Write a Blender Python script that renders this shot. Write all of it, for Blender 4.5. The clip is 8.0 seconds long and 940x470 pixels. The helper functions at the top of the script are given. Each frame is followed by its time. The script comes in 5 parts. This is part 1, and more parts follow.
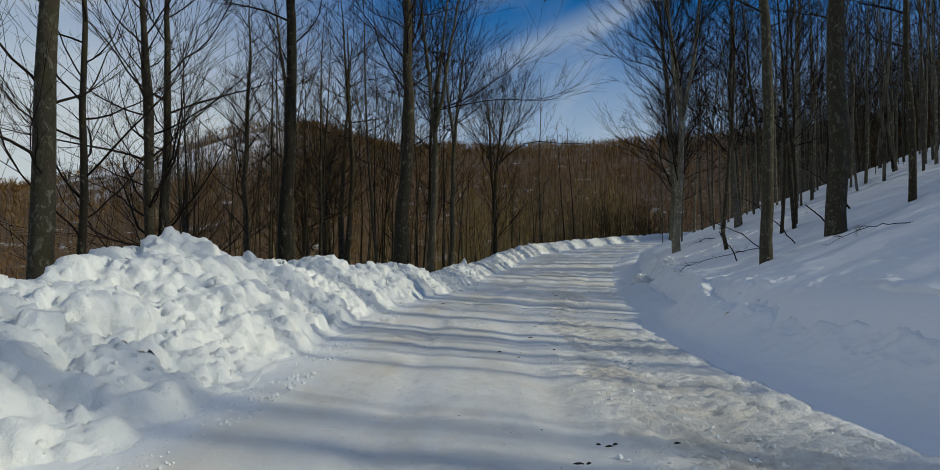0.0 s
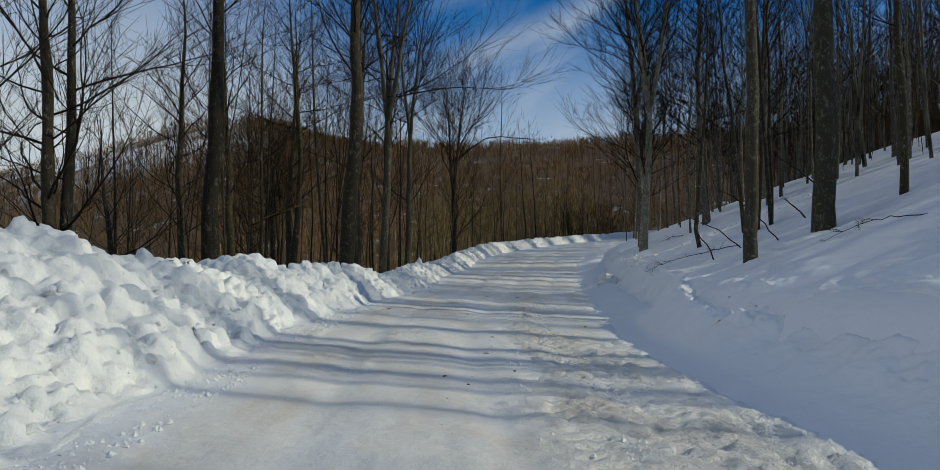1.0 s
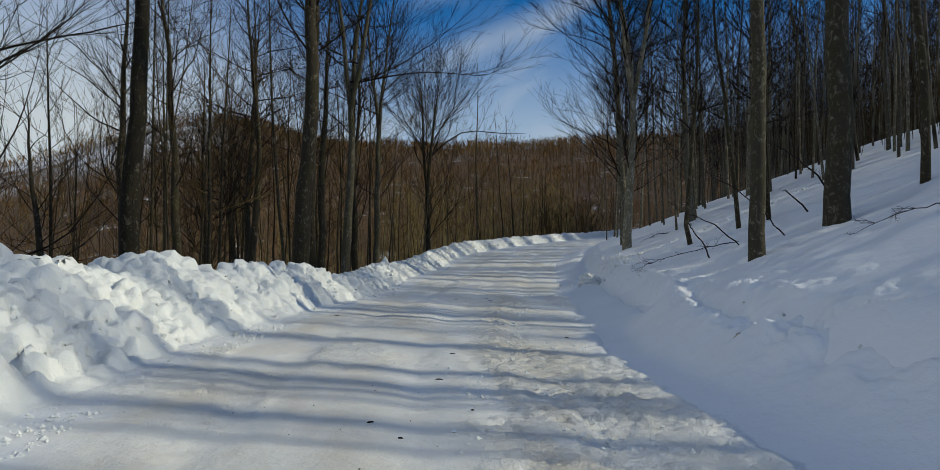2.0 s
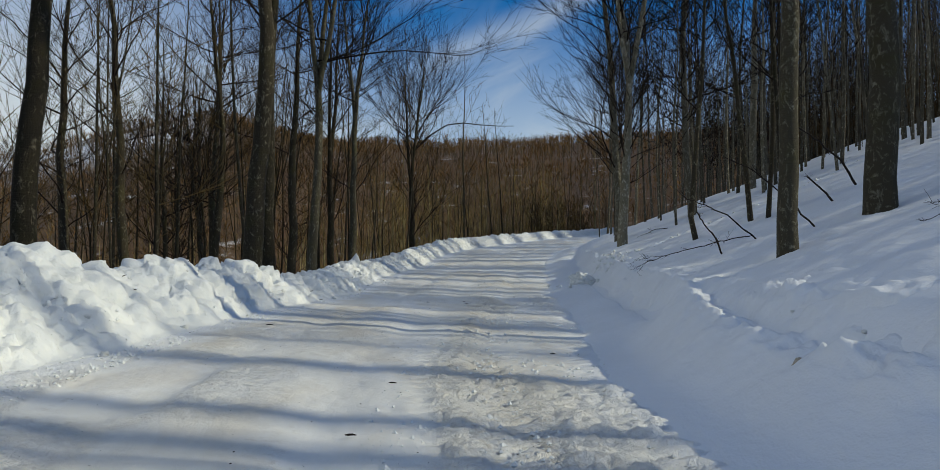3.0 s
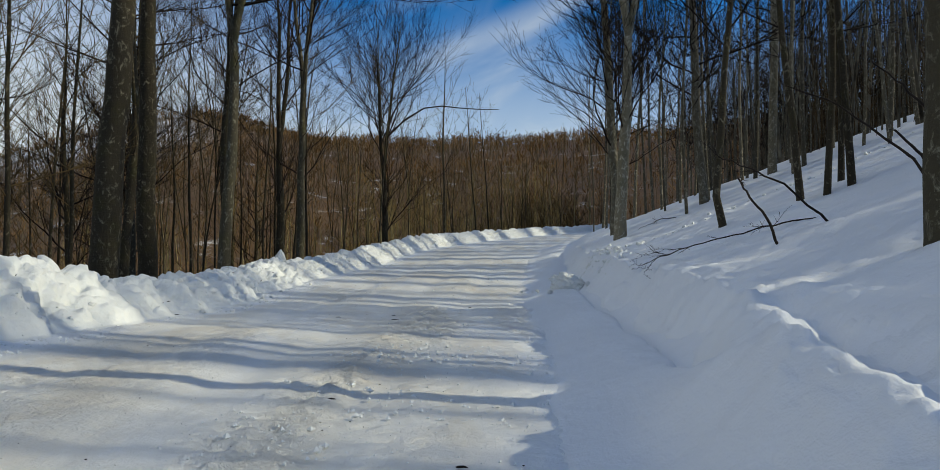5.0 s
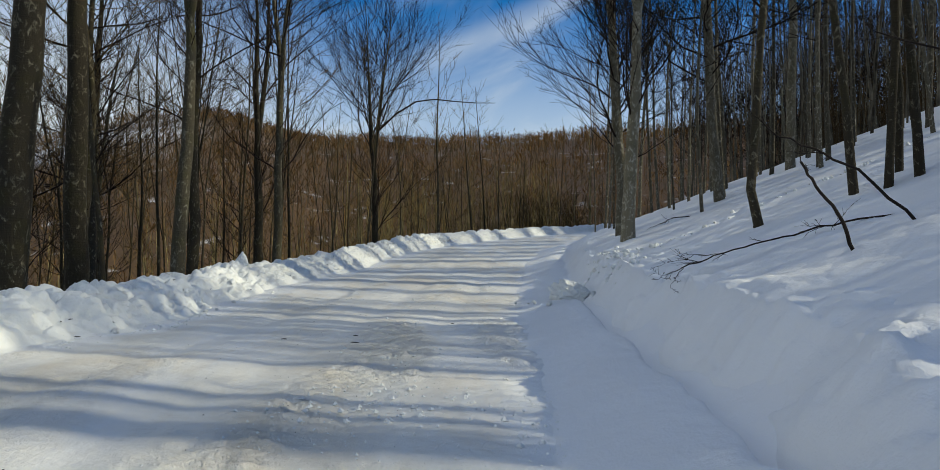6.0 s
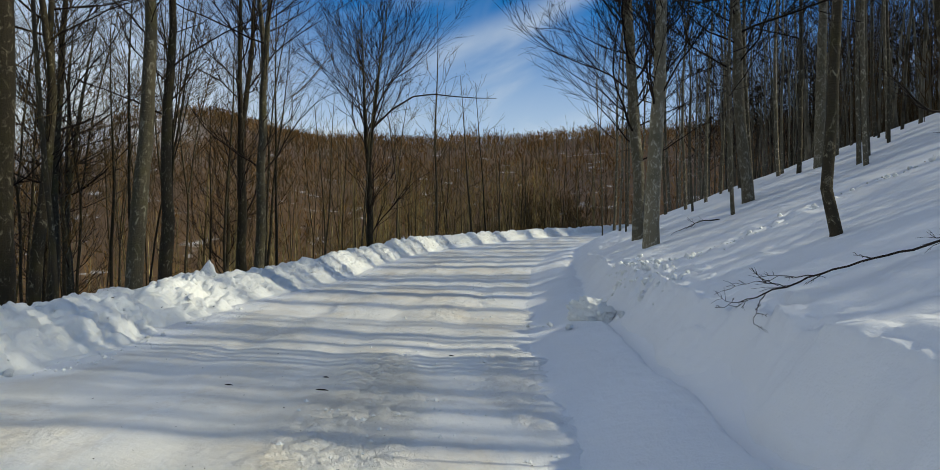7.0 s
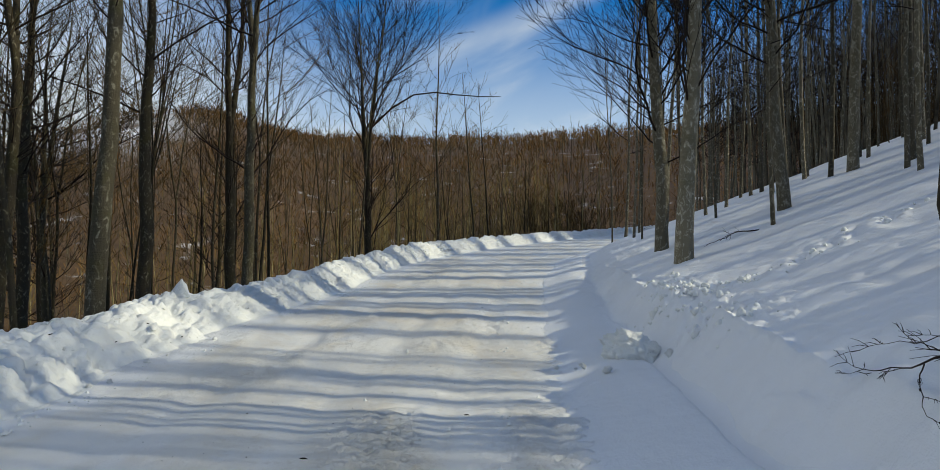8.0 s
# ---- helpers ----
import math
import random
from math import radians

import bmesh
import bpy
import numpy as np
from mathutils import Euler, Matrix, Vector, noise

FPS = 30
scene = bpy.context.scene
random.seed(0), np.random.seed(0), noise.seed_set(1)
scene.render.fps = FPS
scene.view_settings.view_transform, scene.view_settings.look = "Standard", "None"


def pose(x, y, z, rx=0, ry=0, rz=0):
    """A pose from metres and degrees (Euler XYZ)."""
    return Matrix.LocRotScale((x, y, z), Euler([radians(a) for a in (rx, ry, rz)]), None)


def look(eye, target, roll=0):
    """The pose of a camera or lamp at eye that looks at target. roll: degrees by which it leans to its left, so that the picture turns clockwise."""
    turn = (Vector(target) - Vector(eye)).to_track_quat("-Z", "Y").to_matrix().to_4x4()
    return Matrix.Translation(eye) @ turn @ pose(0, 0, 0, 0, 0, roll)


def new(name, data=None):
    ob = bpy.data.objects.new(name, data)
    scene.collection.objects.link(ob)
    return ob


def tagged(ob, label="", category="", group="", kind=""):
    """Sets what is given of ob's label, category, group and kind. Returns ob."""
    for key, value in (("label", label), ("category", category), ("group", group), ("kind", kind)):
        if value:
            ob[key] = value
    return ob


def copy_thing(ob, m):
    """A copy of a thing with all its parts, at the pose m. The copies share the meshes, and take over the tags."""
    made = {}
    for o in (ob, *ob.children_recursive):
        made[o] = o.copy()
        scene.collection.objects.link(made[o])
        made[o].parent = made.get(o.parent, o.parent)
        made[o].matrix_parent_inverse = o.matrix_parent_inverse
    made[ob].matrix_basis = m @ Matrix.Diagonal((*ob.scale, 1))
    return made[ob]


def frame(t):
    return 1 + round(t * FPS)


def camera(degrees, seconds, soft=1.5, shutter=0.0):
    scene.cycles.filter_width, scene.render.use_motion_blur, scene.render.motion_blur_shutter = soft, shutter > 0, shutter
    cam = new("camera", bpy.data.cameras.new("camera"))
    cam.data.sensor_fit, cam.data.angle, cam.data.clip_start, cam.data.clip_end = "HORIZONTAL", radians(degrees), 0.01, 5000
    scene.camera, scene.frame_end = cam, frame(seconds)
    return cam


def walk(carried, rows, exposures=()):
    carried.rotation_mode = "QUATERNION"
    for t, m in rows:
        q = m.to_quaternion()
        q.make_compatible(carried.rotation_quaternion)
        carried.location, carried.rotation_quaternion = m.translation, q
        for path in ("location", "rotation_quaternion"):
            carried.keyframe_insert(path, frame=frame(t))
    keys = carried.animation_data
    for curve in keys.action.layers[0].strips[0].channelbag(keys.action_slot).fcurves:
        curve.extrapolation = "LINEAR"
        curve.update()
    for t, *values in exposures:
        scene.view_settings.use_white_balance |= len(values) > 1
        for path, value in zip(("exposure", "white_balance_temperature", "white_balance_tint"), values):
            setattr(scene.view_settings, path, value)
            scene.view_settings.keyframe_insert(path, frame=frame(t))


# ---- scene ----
cam = camera(68.7, 8.0, soft=0.55)
METRES, EYE, TILT, LEAN, TURN = 21.739, 1.5, 0.0, 2.9, 0.0
ROWS = [
    (0.0, 0.0, 0.0, 0.0, -0.08, 1.6, -3.05),
    (0.5, 0.0046, 0.0554, -0.0002, -1.69, 1.67, -2.99),
    (1.0, 0.0148, 0.113, -0.0008, -3.25, 1.72, -2.95),
    (1.5, 0.0252, 0.1698, -0.0015, -4.33, 1.8, -2.89),
    (3.0, 0.0736, 0.3642, -0.0051, -5.7, 1.78, -2.89),
    (3.5, 0.0927, 0.4294, -0.0066, -5.81, 1.8, -2.84),
    (4.0, 0.1156, 0.4997, -0.0073, -5.84, 1.79, -2.79),
    (4.5, 0.1377, 0.5672, -0.0071, -5.9, 1.79, -2.74),
    (5.0, 0.1611, 0.6354, -0.0073, -5.96, 1.77, -2.72),
    (6.5, 0.1931, 0.8137, 0.0028, -6.1, 1.76, -2.84),
    (7.0, 0.1964, 0.8734, 0.0085, -6.14, 1.77, -2.87),
    (7.5, 0.1968, 0.9277, 0.0172, -6.18, 1.76, -2.9),
    (8.0, 0.1946, 0.9724, 0.0259, -6.21, 1.77, -2.88),
]
walk(cam, [(t, pose(0, 0, EYE, TILT, LEAN, TURN) @ pose(METRES * x, METRES * y, METRES * z, 90 + pitch, roll, yaw)) for t, x, y, z, yaw, pitch, roll in ROWS],
     exposures=[(0.0, -0.47, 7150, 1), (3.0, -0.27, 7200, 1), (8.0, 0.05, 7450, 1)])

# ---- world, sun ----
SUN_ELEVATION, SUN_AZIMUTH = radians(27.3), radians(100.2)  # azimuth clockwise from +y


def build_sky():
    world = bpy.data.worlds.new("sky")
    scene.world = world
    world.use_nodes = True
    nt = world.node_tree
    nt.nodes.clear()
    add, link = nt.nodes.new, nt.links.new
    out = add("ShaderNodeOutputWorld")
    bg = add("ShaderNodeBackground")
    sky = add("ShaderNodeTexSky")
    sky.sky_type, sky.sun_disc = "NISHITA", False
    sky.sun_elevation, sky.sun_rotation = SUN_ELEVATION, SUN_AZIMUTH
    sky.altitude, sky.air_density, sky.dust_density, sky.ozone_density = 1500, 1.0, 0.1, 4.0
    # thin cloud: drawn-out streaks, one long one over the bend, haze low down and over the valley; overhead an unseen
    # veil added to whiten the shade
    co = add("ShaderNodeTexCoord")
    sep = add("ShaderNodeSeparateXYZ")
    link(co.outputs["Generated"], sep.inputs["Vector"])

    def calc(op, a, b=None, c=None):
        n = add("ShaderNodeMath")
        n.operation = op
        for k, v in enumerate((a, b, c)):
            if v is None:
                continue
            if isinstance(v, (int, float)):
                n.inputs[k].default_value = v
            else:
                link(v, n.inputs[k])
        return n.outputs["Value"]

    def span(value, a, b, lo, hi):
        n = add("ShaderNodeMapRange")
        n.interpolation_type = "SMOOTHSTEP"
        for key, v in (("From Min", a), ("From Max", b), ("To Min", lo), ("To Max", hi)):
            n.inputs[key].default_value = v
        link(value, n.inputs["Value"])
        return n.outputs["Result"]

    x, y, z = sep.outputs["X"], sep.outputs["Y"], sep.outputs["Z"]
    across = calc("MULTIPLY_ADD", x, -0.41, z)
    along = calc("MULTIPLY_ADD", z, 0.41, x)
    drawn = add("ShaderNodeCombineXYZ")
    link(calc("MULTIPLY", along, 1.5), drawn.inputs["X"])
    link(calc("MULTIPLY", y, 1.2), drawn.inputs["Y"])
    link(calc("MULTIPLY", across, 5.0), drawn.inputs["Z"])
    n1 = add("ShaderNodeTexNoise")
    n1.inputs["Scale"].default_value, n1.inputs["Detail"].default_value = 1.7, 6
    n1.inputs["Roughness"].default_value, n1.inputs["Distortion"].default_value = 0.5, 0.5
    link(drawn.outputs["Vector"], n1.inputs["Vector"])
    wisps = span(n1.outputs["Fac"], 0.50, 0.78, 0.0, 0.36)
    off = calc("ABSOLUTE", calc("MULTIPLY_ADD", n1.outputs["Fac"], 0.05, calc("ADD", across, -0.277)))
    streak = calc("MULTIPLY", span(off, 0.0, 0.035, 0.26, 0.0), span(x, -0.02, 0.08, 0.0, 1.0))
    low = span(z, 0.36, 0.14, 0.0, 0.5)
    valley = span(x, -0.02, -0.42, 0.0, 0.42)
    fill_veil = span(z, 0.5, 0.95, 0.0, 0.2)
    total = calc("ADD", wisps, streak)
    for more in (low, valley, fill_veil):
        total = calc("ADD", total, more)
    mix = add("ShaderNodeMix")
    mix.data_type = "RGBA"
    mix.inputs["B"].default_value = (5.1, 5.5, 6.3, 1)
    deep = add("ShaderNodeHueSaturation")
    deep.inputs["Saturation"].default_value, deep.inputs["Hue"].default_value = 1.4, 0.508
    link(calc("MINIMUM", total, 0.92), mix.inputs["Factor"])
    link(sky.outputs["Color"], deep.inputs["Color"])
    link(deep.outputs["Color"], mix.inputs["A"])
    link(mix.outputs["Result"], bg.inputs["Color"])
    bg.inputs["Strength"].default_value = 0.145
    link(bg.outputs["Background"], out.inputs["Surface"])


build_sky()
sun_data = bpy.data.lights.new("sun", "SUN")
sun_data.energy, sun_data.angle, sun_data.color = 3.5, radians(0.8), (1.0, 0.955, 0.84)
sun = new("sun", sun_data)
sun_from = Vector((math.sin(SUN_AZIMUTH) * math.cos(SUN_ELEVATION), math.cos(SUN_AZIMUTH) * math.cos(SUN_ELEVATION), math.sin(SUN_ELEVATION)))
sun.matrix_world = look(sun_from * 100, (0, 0, 0))


# ---- materials ----
class Nodes:
    """A small writer for node materials."""

    def __init__(self, name):
        self.mat = bpy.data.materials.new(name)
        self.mat.use_nodes = True
        self.tree = self.mat.node_tree
        self.tree.nodes.clear()
        self.out = self.add("ShaderNodeOutputMaterial")
        self.bsdf = self.add("ShaderNodeBsdfPrincipled")
        self.join(self.bsdf, "BSDF", self.out, "Surface")
        self.place = self.add("ShaderNodeTexCoord")

    def add(self, kind):
        return self.tree.nodes.new(kind)

    def join(self, a, ao, b, bi):
        self.tree.links.new(a.outputs[ao], b.inputs[bi])

    def noise(self, scale, detail=4, rough=0.55, stretch=(1, 1, 1), distort=0.0, kind="Object"):
        mp, n = self.add("ShaderNodeMapping"), self.add("ShaderNodeTexNoise")
        mp.inputs["Scale"].default_value = stretch
        n.inputs["Scale"].default_value, n.inputs["Detail"].default_value = scale, detail
        n.inputs["Roughness"].default_value, n.inputs["Distortion"].default_value = rough, distort
        self.join(self.place, kind, mp, "Vector")
        self.join(mp, "Vector", n, "Vector")
        return n

    def ramp(self, src, out, stops):
        r = self.add("ShaderNodeValToRGB")
        els = r.color_ramp.elements
        while len(els) < len(stops):
            els.new(0.5)
        for e, (p, c) in zip(els, stops):
            e.position, e.color = p, (*c, 1)
        self.join(src, out, r, "Fac")
        return r

    def blend(self, fac, fo, a, b):
        """a, b: a colour, or a (node, output)."""
        m = self.add("ShaderNodeMix")
        m.data_type = "RGBA"
        if fac is not None:
            self.join(fac, fo, m, "Factor")
        for side, v in (("A", a), ("B", b)):
            if isinstance(v[0], float) or isinstance(v[0], int):
                m.inputs[side].default_value = (*v, 1)
            else:
                self.join(v[0], v[1], m, side)
        return m

    def bump(self, layers):
        """layers: (node, output, strength, distance)."""
        last = None
        for n, o, s, d in layers:
            b = self.add("ShaderNodeBump")
            b.inputs["Strength"].default_value, b.inputs["Distance"].default_value = s, d
            self.join(n, o, b, "Height")
            if last:
                self.join(last, "Normal", b, "Normal")
            last = b
        self.join(last, "Normal", self.bsdf, "Normal")

    def finish(self, rough=0.6, spec=0.3):
        self.bsdf.inputs["Roughness"].default_value = rough
        self.bsdf.inputs["Specular IOR Level"].default_value = spec
        return self.mat


def snow_material(name, tint, grain, coarse):
    n = Nodes(name)
    big = n.noise(0.5, 4)
    fine = n.noise(45, 3, 0.6)
    mid = n.noise(6, 5, 0.6)
    col = n.ramp(big, "Fac", [(0.3, tuple(c * 0.94 for c in tint)), (0.7, tint)])
    n.join(col, "Color", n.bsdf, "Base Color")
    n.bump([(mid, "Fac", coarse, 0.06), (fine, "Fac", grain, 0.022)])
    n.bsdf.inputs["Subsurface Weight"].default_value, n.bsdf.inputs["Subsurface Scale"].default_value = 0.4, 0.02
    n.bsdf.inputs["Subsurface Radius"].default_value = (1.0, 1.0, 1.0)
    return n.finish(0.7, 0.2)


def road_material():
    n = Nodes("packed_snow")
    big = n.noise(0.28, 5, 0.6, (1.6, 0.5, 1))
    patch = n.noise(0.9, 6, 0.65, (1.3, 0.5, 1), 0.5)
    grit = n.noise(9, 5, 0.7)
    fine = n.noise(60, 3, 0.7)
    base = n.ramp(big, "Fac", [(0.34, (0.83, 0.83, 0.82)), (0.52, (0.78, 0.76, 0.71)), (0.72, (0.66, 0.61, 0.53))])
    mask = n.ramp(patch, "Fac", [(0.48, (0, 0, 0)), (0.66, (1, 1, 1))])
    grits = n.ramp(grit, "Fac", [(0.50, (0.0, 0.0, 0.0)), (0.78, (0.55, 0.55, 0.55))])
    both = n.add("ShaderNodeMath")
    both.operation = "MULTIPLY"
    n.join(mask, "Color", both, 0)
    n.join(grits, "Color", both, 1)
    dirty = n.blend(both, "Value", (base, "Color"), (0.36, 0.29, 0.21))
    stain = n.ramp(n.noise(0.55, 5, 0.6, (1.2, 0.6, 1), 0.8), "Fac", [(0.50, (0, 0, 0)), (0.70, (0.5, 0.5, 0.5))])
    dirty = n.blend(stain, "Color", (dirty, "Result"), (0.66, 0.56, 0.42))
    churn = n.add("ShaderNodeAttribute")
    churn.attribute_name = "churn"
    clods = n.noise(17, 4, 0.75, (1, 1, 1), 0.6)
    torn = n.add("ShaderNodeMath")
    torn.operation = "MULTIPLY"
    n.join(clods, "Fac", torn, 0)
    n.join(churn, "Fac", torn, 1)
    soil = n.ramp(clods, "Fac", [(0.50, (0, 0, 0)), (0.75, (0.4, 0.4, 0.4))])
    soiled = n.add("ShaderNodeMath")
    soiled.operation = "MULTIPLY"
    n.join(soil, "Color", soiled, 0)
    n.join(churn, "Fac", soiled, 1)
    tinted = n.blend(soiled, "Value", (dirty, "Result"), (0.60, 0.54, 0.44))
    apron = n.add("ShaderNodeAttribute")
    apron.attribute_name = "apron"
    edged = n.blend(apron, "Fac", (tinted, "Result"), (0.84, 0.85, 0.86))
    n.join(edged, "Result", n.bsdf, "Base Color")
    n.bump([(torn, "Value", 0.9, 0.06), (grit, "Fac", 0.4, 0.05), (fine, "Fac", 0.3, 0.014)])
    return n.finish(0.5, 0.3)


def bark_material(name, dark, mid, light, moss, patch=0.56):
    n = Nodes(name)
    info = n.add("ShaderNodeObjectInfo")
    streak = n.noise(5, 6, 0.65, (1.6, 1.6, 0.35), 0.4)
    spots = n.noise(7, 7, 0.72, (1, 1, 0.6), 1.2)
    green = n.noise(1.1, 4, 0.6)
    rings = n.noise(4.0, 5, 0.6, (0.8, 0.8, 4.5), 0.3)
    weave = n.add("ShaderNodeMath")
    weave.operation = "MULTIPLY_ADD"
    weave.inputs[1].default_value, weave.inputs[2].default_value = 0.5, 0.25
    mean = n.add("ShaderNodeMath")
    mean.operation = "MULTIPLY_ADD"
    mean.inputs[1].default_value = 0.5
    n.join(rings, "Fac", weave, 0)
    n.join(streak, "Fac", mean, 0)
    n.join(weave, "Value", mean, 2)
    base = n.ramp(mean, "Value", [(0.43, dark), (0.52, mid), (0.63, tuple(c * 1.6 for c in mid))])
    sp = n.ramp(spots, "Fac", [(patch, (0, 0, 0)), (patch + 0.13, (1, 1, 1))])
    lich = n.blend(sp, "Color", (base, "Color"), light)
    gm = n.ramp(green, "Fac", [(0.5, (0, 0, 0)), (0.75, (0.7, 0.7, 0.7))])
    mossy = n.blend(gm, "Color", (lich, "Result"), moss)
    hue = n.add("ShaderNodeHueSaturation")
    rng = n.add("ShaderNodeMapRange")
    rng.inputs["To Min"].default_value, rng.inputs["To Max"].default_value = 0.5, 1.3
    n.join(info, "Random", rng, "Value")
    n.join(rng, "Result", hue, "Value")
    n.join(mossy, "Result", hue, "Color")
    n.join(hue, "Color", n.bsdf, "Base Color")
    n.bump([(streak, "Fac", 0.7, 0.04), (rings, "Fac", 0.6, 0.03), (spots, "Fac", 0.5, 0.02)])
    return n.finish(0.85, 0.15)


def plain_bark(name, a, b, scale=0.8):
    n = Nodes(name)
    info = n.add("ShaderNodeObjectInfo")
    v = n.noise(scale, 4)
    col = n.ramp(v, "Fac", [(0.3, a), (0.7, b)])
    hue = n.add("ShaderNodeHueSaturation")
    rng = n.add("ShaderNodeMapRange")
    rng.inputs["To Min"].default_value, rng.inputs["To Max"].default_value = 0.8, 1.25
    n.join(info, "Random", rng, "Value")
    n.join(rng, "Result", hue, "Value")
    n.join(col, "Color", hue, "Color")
    n.join(hue, "Color", n.bsdf, "Base Color")
    return n.finish(0.85, 0.1)


def ground_material():
    """Deep snow near the road; leaf litter and thawed patches on the far hillside."""
    n = Nodes("snowy_ground")
    big = n.noise(0.35, 5)
    mid = n.noise(3.0, 5, 0.6)
    fine = n.noise(40, 3, 0.6)
    snow = n.ramp(big, "Fac", [(0.3, (0.79, 0.80, 0.83)), (0.7, (0.84, 0.85, 0.87))])
    thaw = n.noise(0.10, 7, 0.7, (1, 1, 2.0))
    thaw_mask = n.ramp(thaw, "Fac", [(0.26, (0, 0, 0)), (0.41, (1, 1, 1))])
    litter = n.ramp(n.noise(0.6, 5, 0.7), "Fac", [(0.3, (0.075, 0.040, 0.017)), (0.7, (0.14, 0.082, 0.037))])
    # litter shows where the woods of the far side begin
    far = n.add("ShaderNodeAttribute")
    far.attribute_name = "woods"
    both = n.add("ShaderNodeMath")
    both.operation = "MULTIPLY"
    n.join(thaw_mask, "Color", both, 0)
    n.join(far, "Fac", both, 1)
    col = n.blend(both, "Value", (snow, "Color"), (litter, "Color"))
    n.join(col, "Result", n.bsdf, "Base Color")
    n.bump([(mid, "Fac", 0.3, 0.08), (fine, "Fac", 0.35, 0.01)])
    return n.finish(0.65, 0.25)


SNOW_BANK = snow_material("ploughed_snow", (0.80, 0.81, 0.79), 0.38, 0.7)
SNOW_SOFT = snow_material("drifted_snow", (0.84, 0.85, 0.87), 0.35, 0.35)
ROAD = road_material()
GROUND = ground_material()
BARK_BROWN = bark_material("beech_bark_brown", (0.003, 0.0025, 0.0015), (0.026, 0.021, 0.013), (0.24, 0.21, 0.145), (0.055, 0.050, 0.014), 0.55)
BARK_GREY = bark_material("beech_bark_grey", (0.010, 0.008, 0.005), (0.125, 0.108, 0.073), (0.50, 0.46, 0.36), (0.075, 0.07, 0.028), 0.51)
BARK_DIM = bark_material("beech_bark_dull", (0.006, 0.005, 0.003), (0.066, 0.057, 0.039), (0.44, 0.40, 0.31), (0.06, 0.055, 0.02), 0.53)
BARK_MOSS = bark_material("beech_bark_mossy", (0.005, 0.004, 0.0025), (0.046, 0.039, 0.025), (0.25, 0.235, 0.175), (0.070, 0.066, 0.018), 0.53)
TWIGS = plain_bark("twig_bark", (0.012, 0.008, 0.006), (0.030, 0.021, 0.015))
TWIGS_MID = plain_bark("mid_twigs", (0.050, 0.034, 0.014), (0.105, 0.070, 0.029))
# twigs of the sunlit far and bend woods: sunlight put into the colour
TWIGS_FAR_LIT = plain_bark("far_lit_twigs", (0.125, 0.066, 0.022), (0.28, 0.16, 0.058), 0.05)
TWIGS_LIT = plain_bark("lit_twigs", (0.15, 0.098, 0.028), (0.31, 0.21, 0.066), 0.3)
BRUSH = plain_bark("brushwood", (0.038, 0.024, 0.011), (0.085, 0.055, 0.025), 0.6)
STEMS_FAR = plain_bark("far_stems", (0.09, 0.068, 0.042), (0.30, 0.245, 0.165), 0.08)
# beech stems twice: paled as sunlit, then darkened for the slope wood's shade
STEMS_LIT = plain_bark("lit_stems", (0.04, 0.031, 0.013), (0.44, 0.35, 0.17), 0.7)
STEMS_SHADED = plain_bark("shaded_stems", (0.012, 0.009, 0.006), (0.17, 0.148, 0.105), 0.9)
DEADWOOD = plain_bark("dead_wood", (0.016, 0.012, 0.010), (0.045, 0.034, 0.026), 3)
EARTH = plain_bark("earth", (0.40, 0.33, 0.24), (0.60, 0.53, 0.43), 9)


# ---- number fields ----
def lattice(ix, iy, seed):
    h = (ix.astype(np.int64) * 374761393 + iy.astype(np.int64) * 668265263 + seed * 1274126177) & 0x7FFFFFFF
    h = ((h ^ (h >> 13)) * 1274126177) & 0x7FFFFFFF
    return ((h ^ (h >> 16)) & 0xFFFF) / 65535.0


def vnoise(x, y, seed=0):
    """Smooth value noise, 0 to 1."""
    ix, iy = np.floor(x), np.floor(y)
    fx, fy = x - ix, y - iy
    fx, fy = fx * fx * fx * (fx * (fx * 6 - 15) + 10), fy * fy * fy * (fy * (fy * 6 - 15) + 10)
    a, b = lattice(ix, iy, seed), lattice(ix + 1, iy, seed)
    c, d = lattice(ix, iy + 1, seed), lattice(ix + 1, iy + 1, seed)
    return (a * (1 - fx) + b * fx) * (1 - fy) + (c * (1 - fx) + d * fx) * fy


def fbm(x, y, octaves=4, seed=0, gain=0.5):
    total, amp, norm = 0.0, 1.0, 0.0
    for k in range(octaves):
        total = total + amp * (vnoise(x * 2 ** k + 17.3 * k, y * 2 ** k - 9.1 * k, seed + k) - 0.5)
        norm += amp
        amp *= gain
    return total / norm * 2


def lumps(x, y, seed=0):
    """Rounded clods of random height, 0 to 1, with creases between them."""
    ix, iy = np.floor(x), np.floor(y)
    best = np.zeros(np.shape(x))
    for dx in (-1, 0, 1):
        for dy in (-1, 0, 1):
            cx, cy = ix + dx, iy + dy
            px, py = cx + lattice(cx, cy, seed), cy + lattice(cx, cy, seed + 77)
            size = 0.5 + 0.5 * lattice(cx, cy, seed + 33)
            high = 0.35 + 0.65 * lattice(cx, cy, seed + 55)
            d2 = ((x - px) ** 2 + (y - py) ** 2) / (size * size)
            best = np.maximum(best, high * np.sqrt(np.maximum(0, 1 - d2)))
    return best


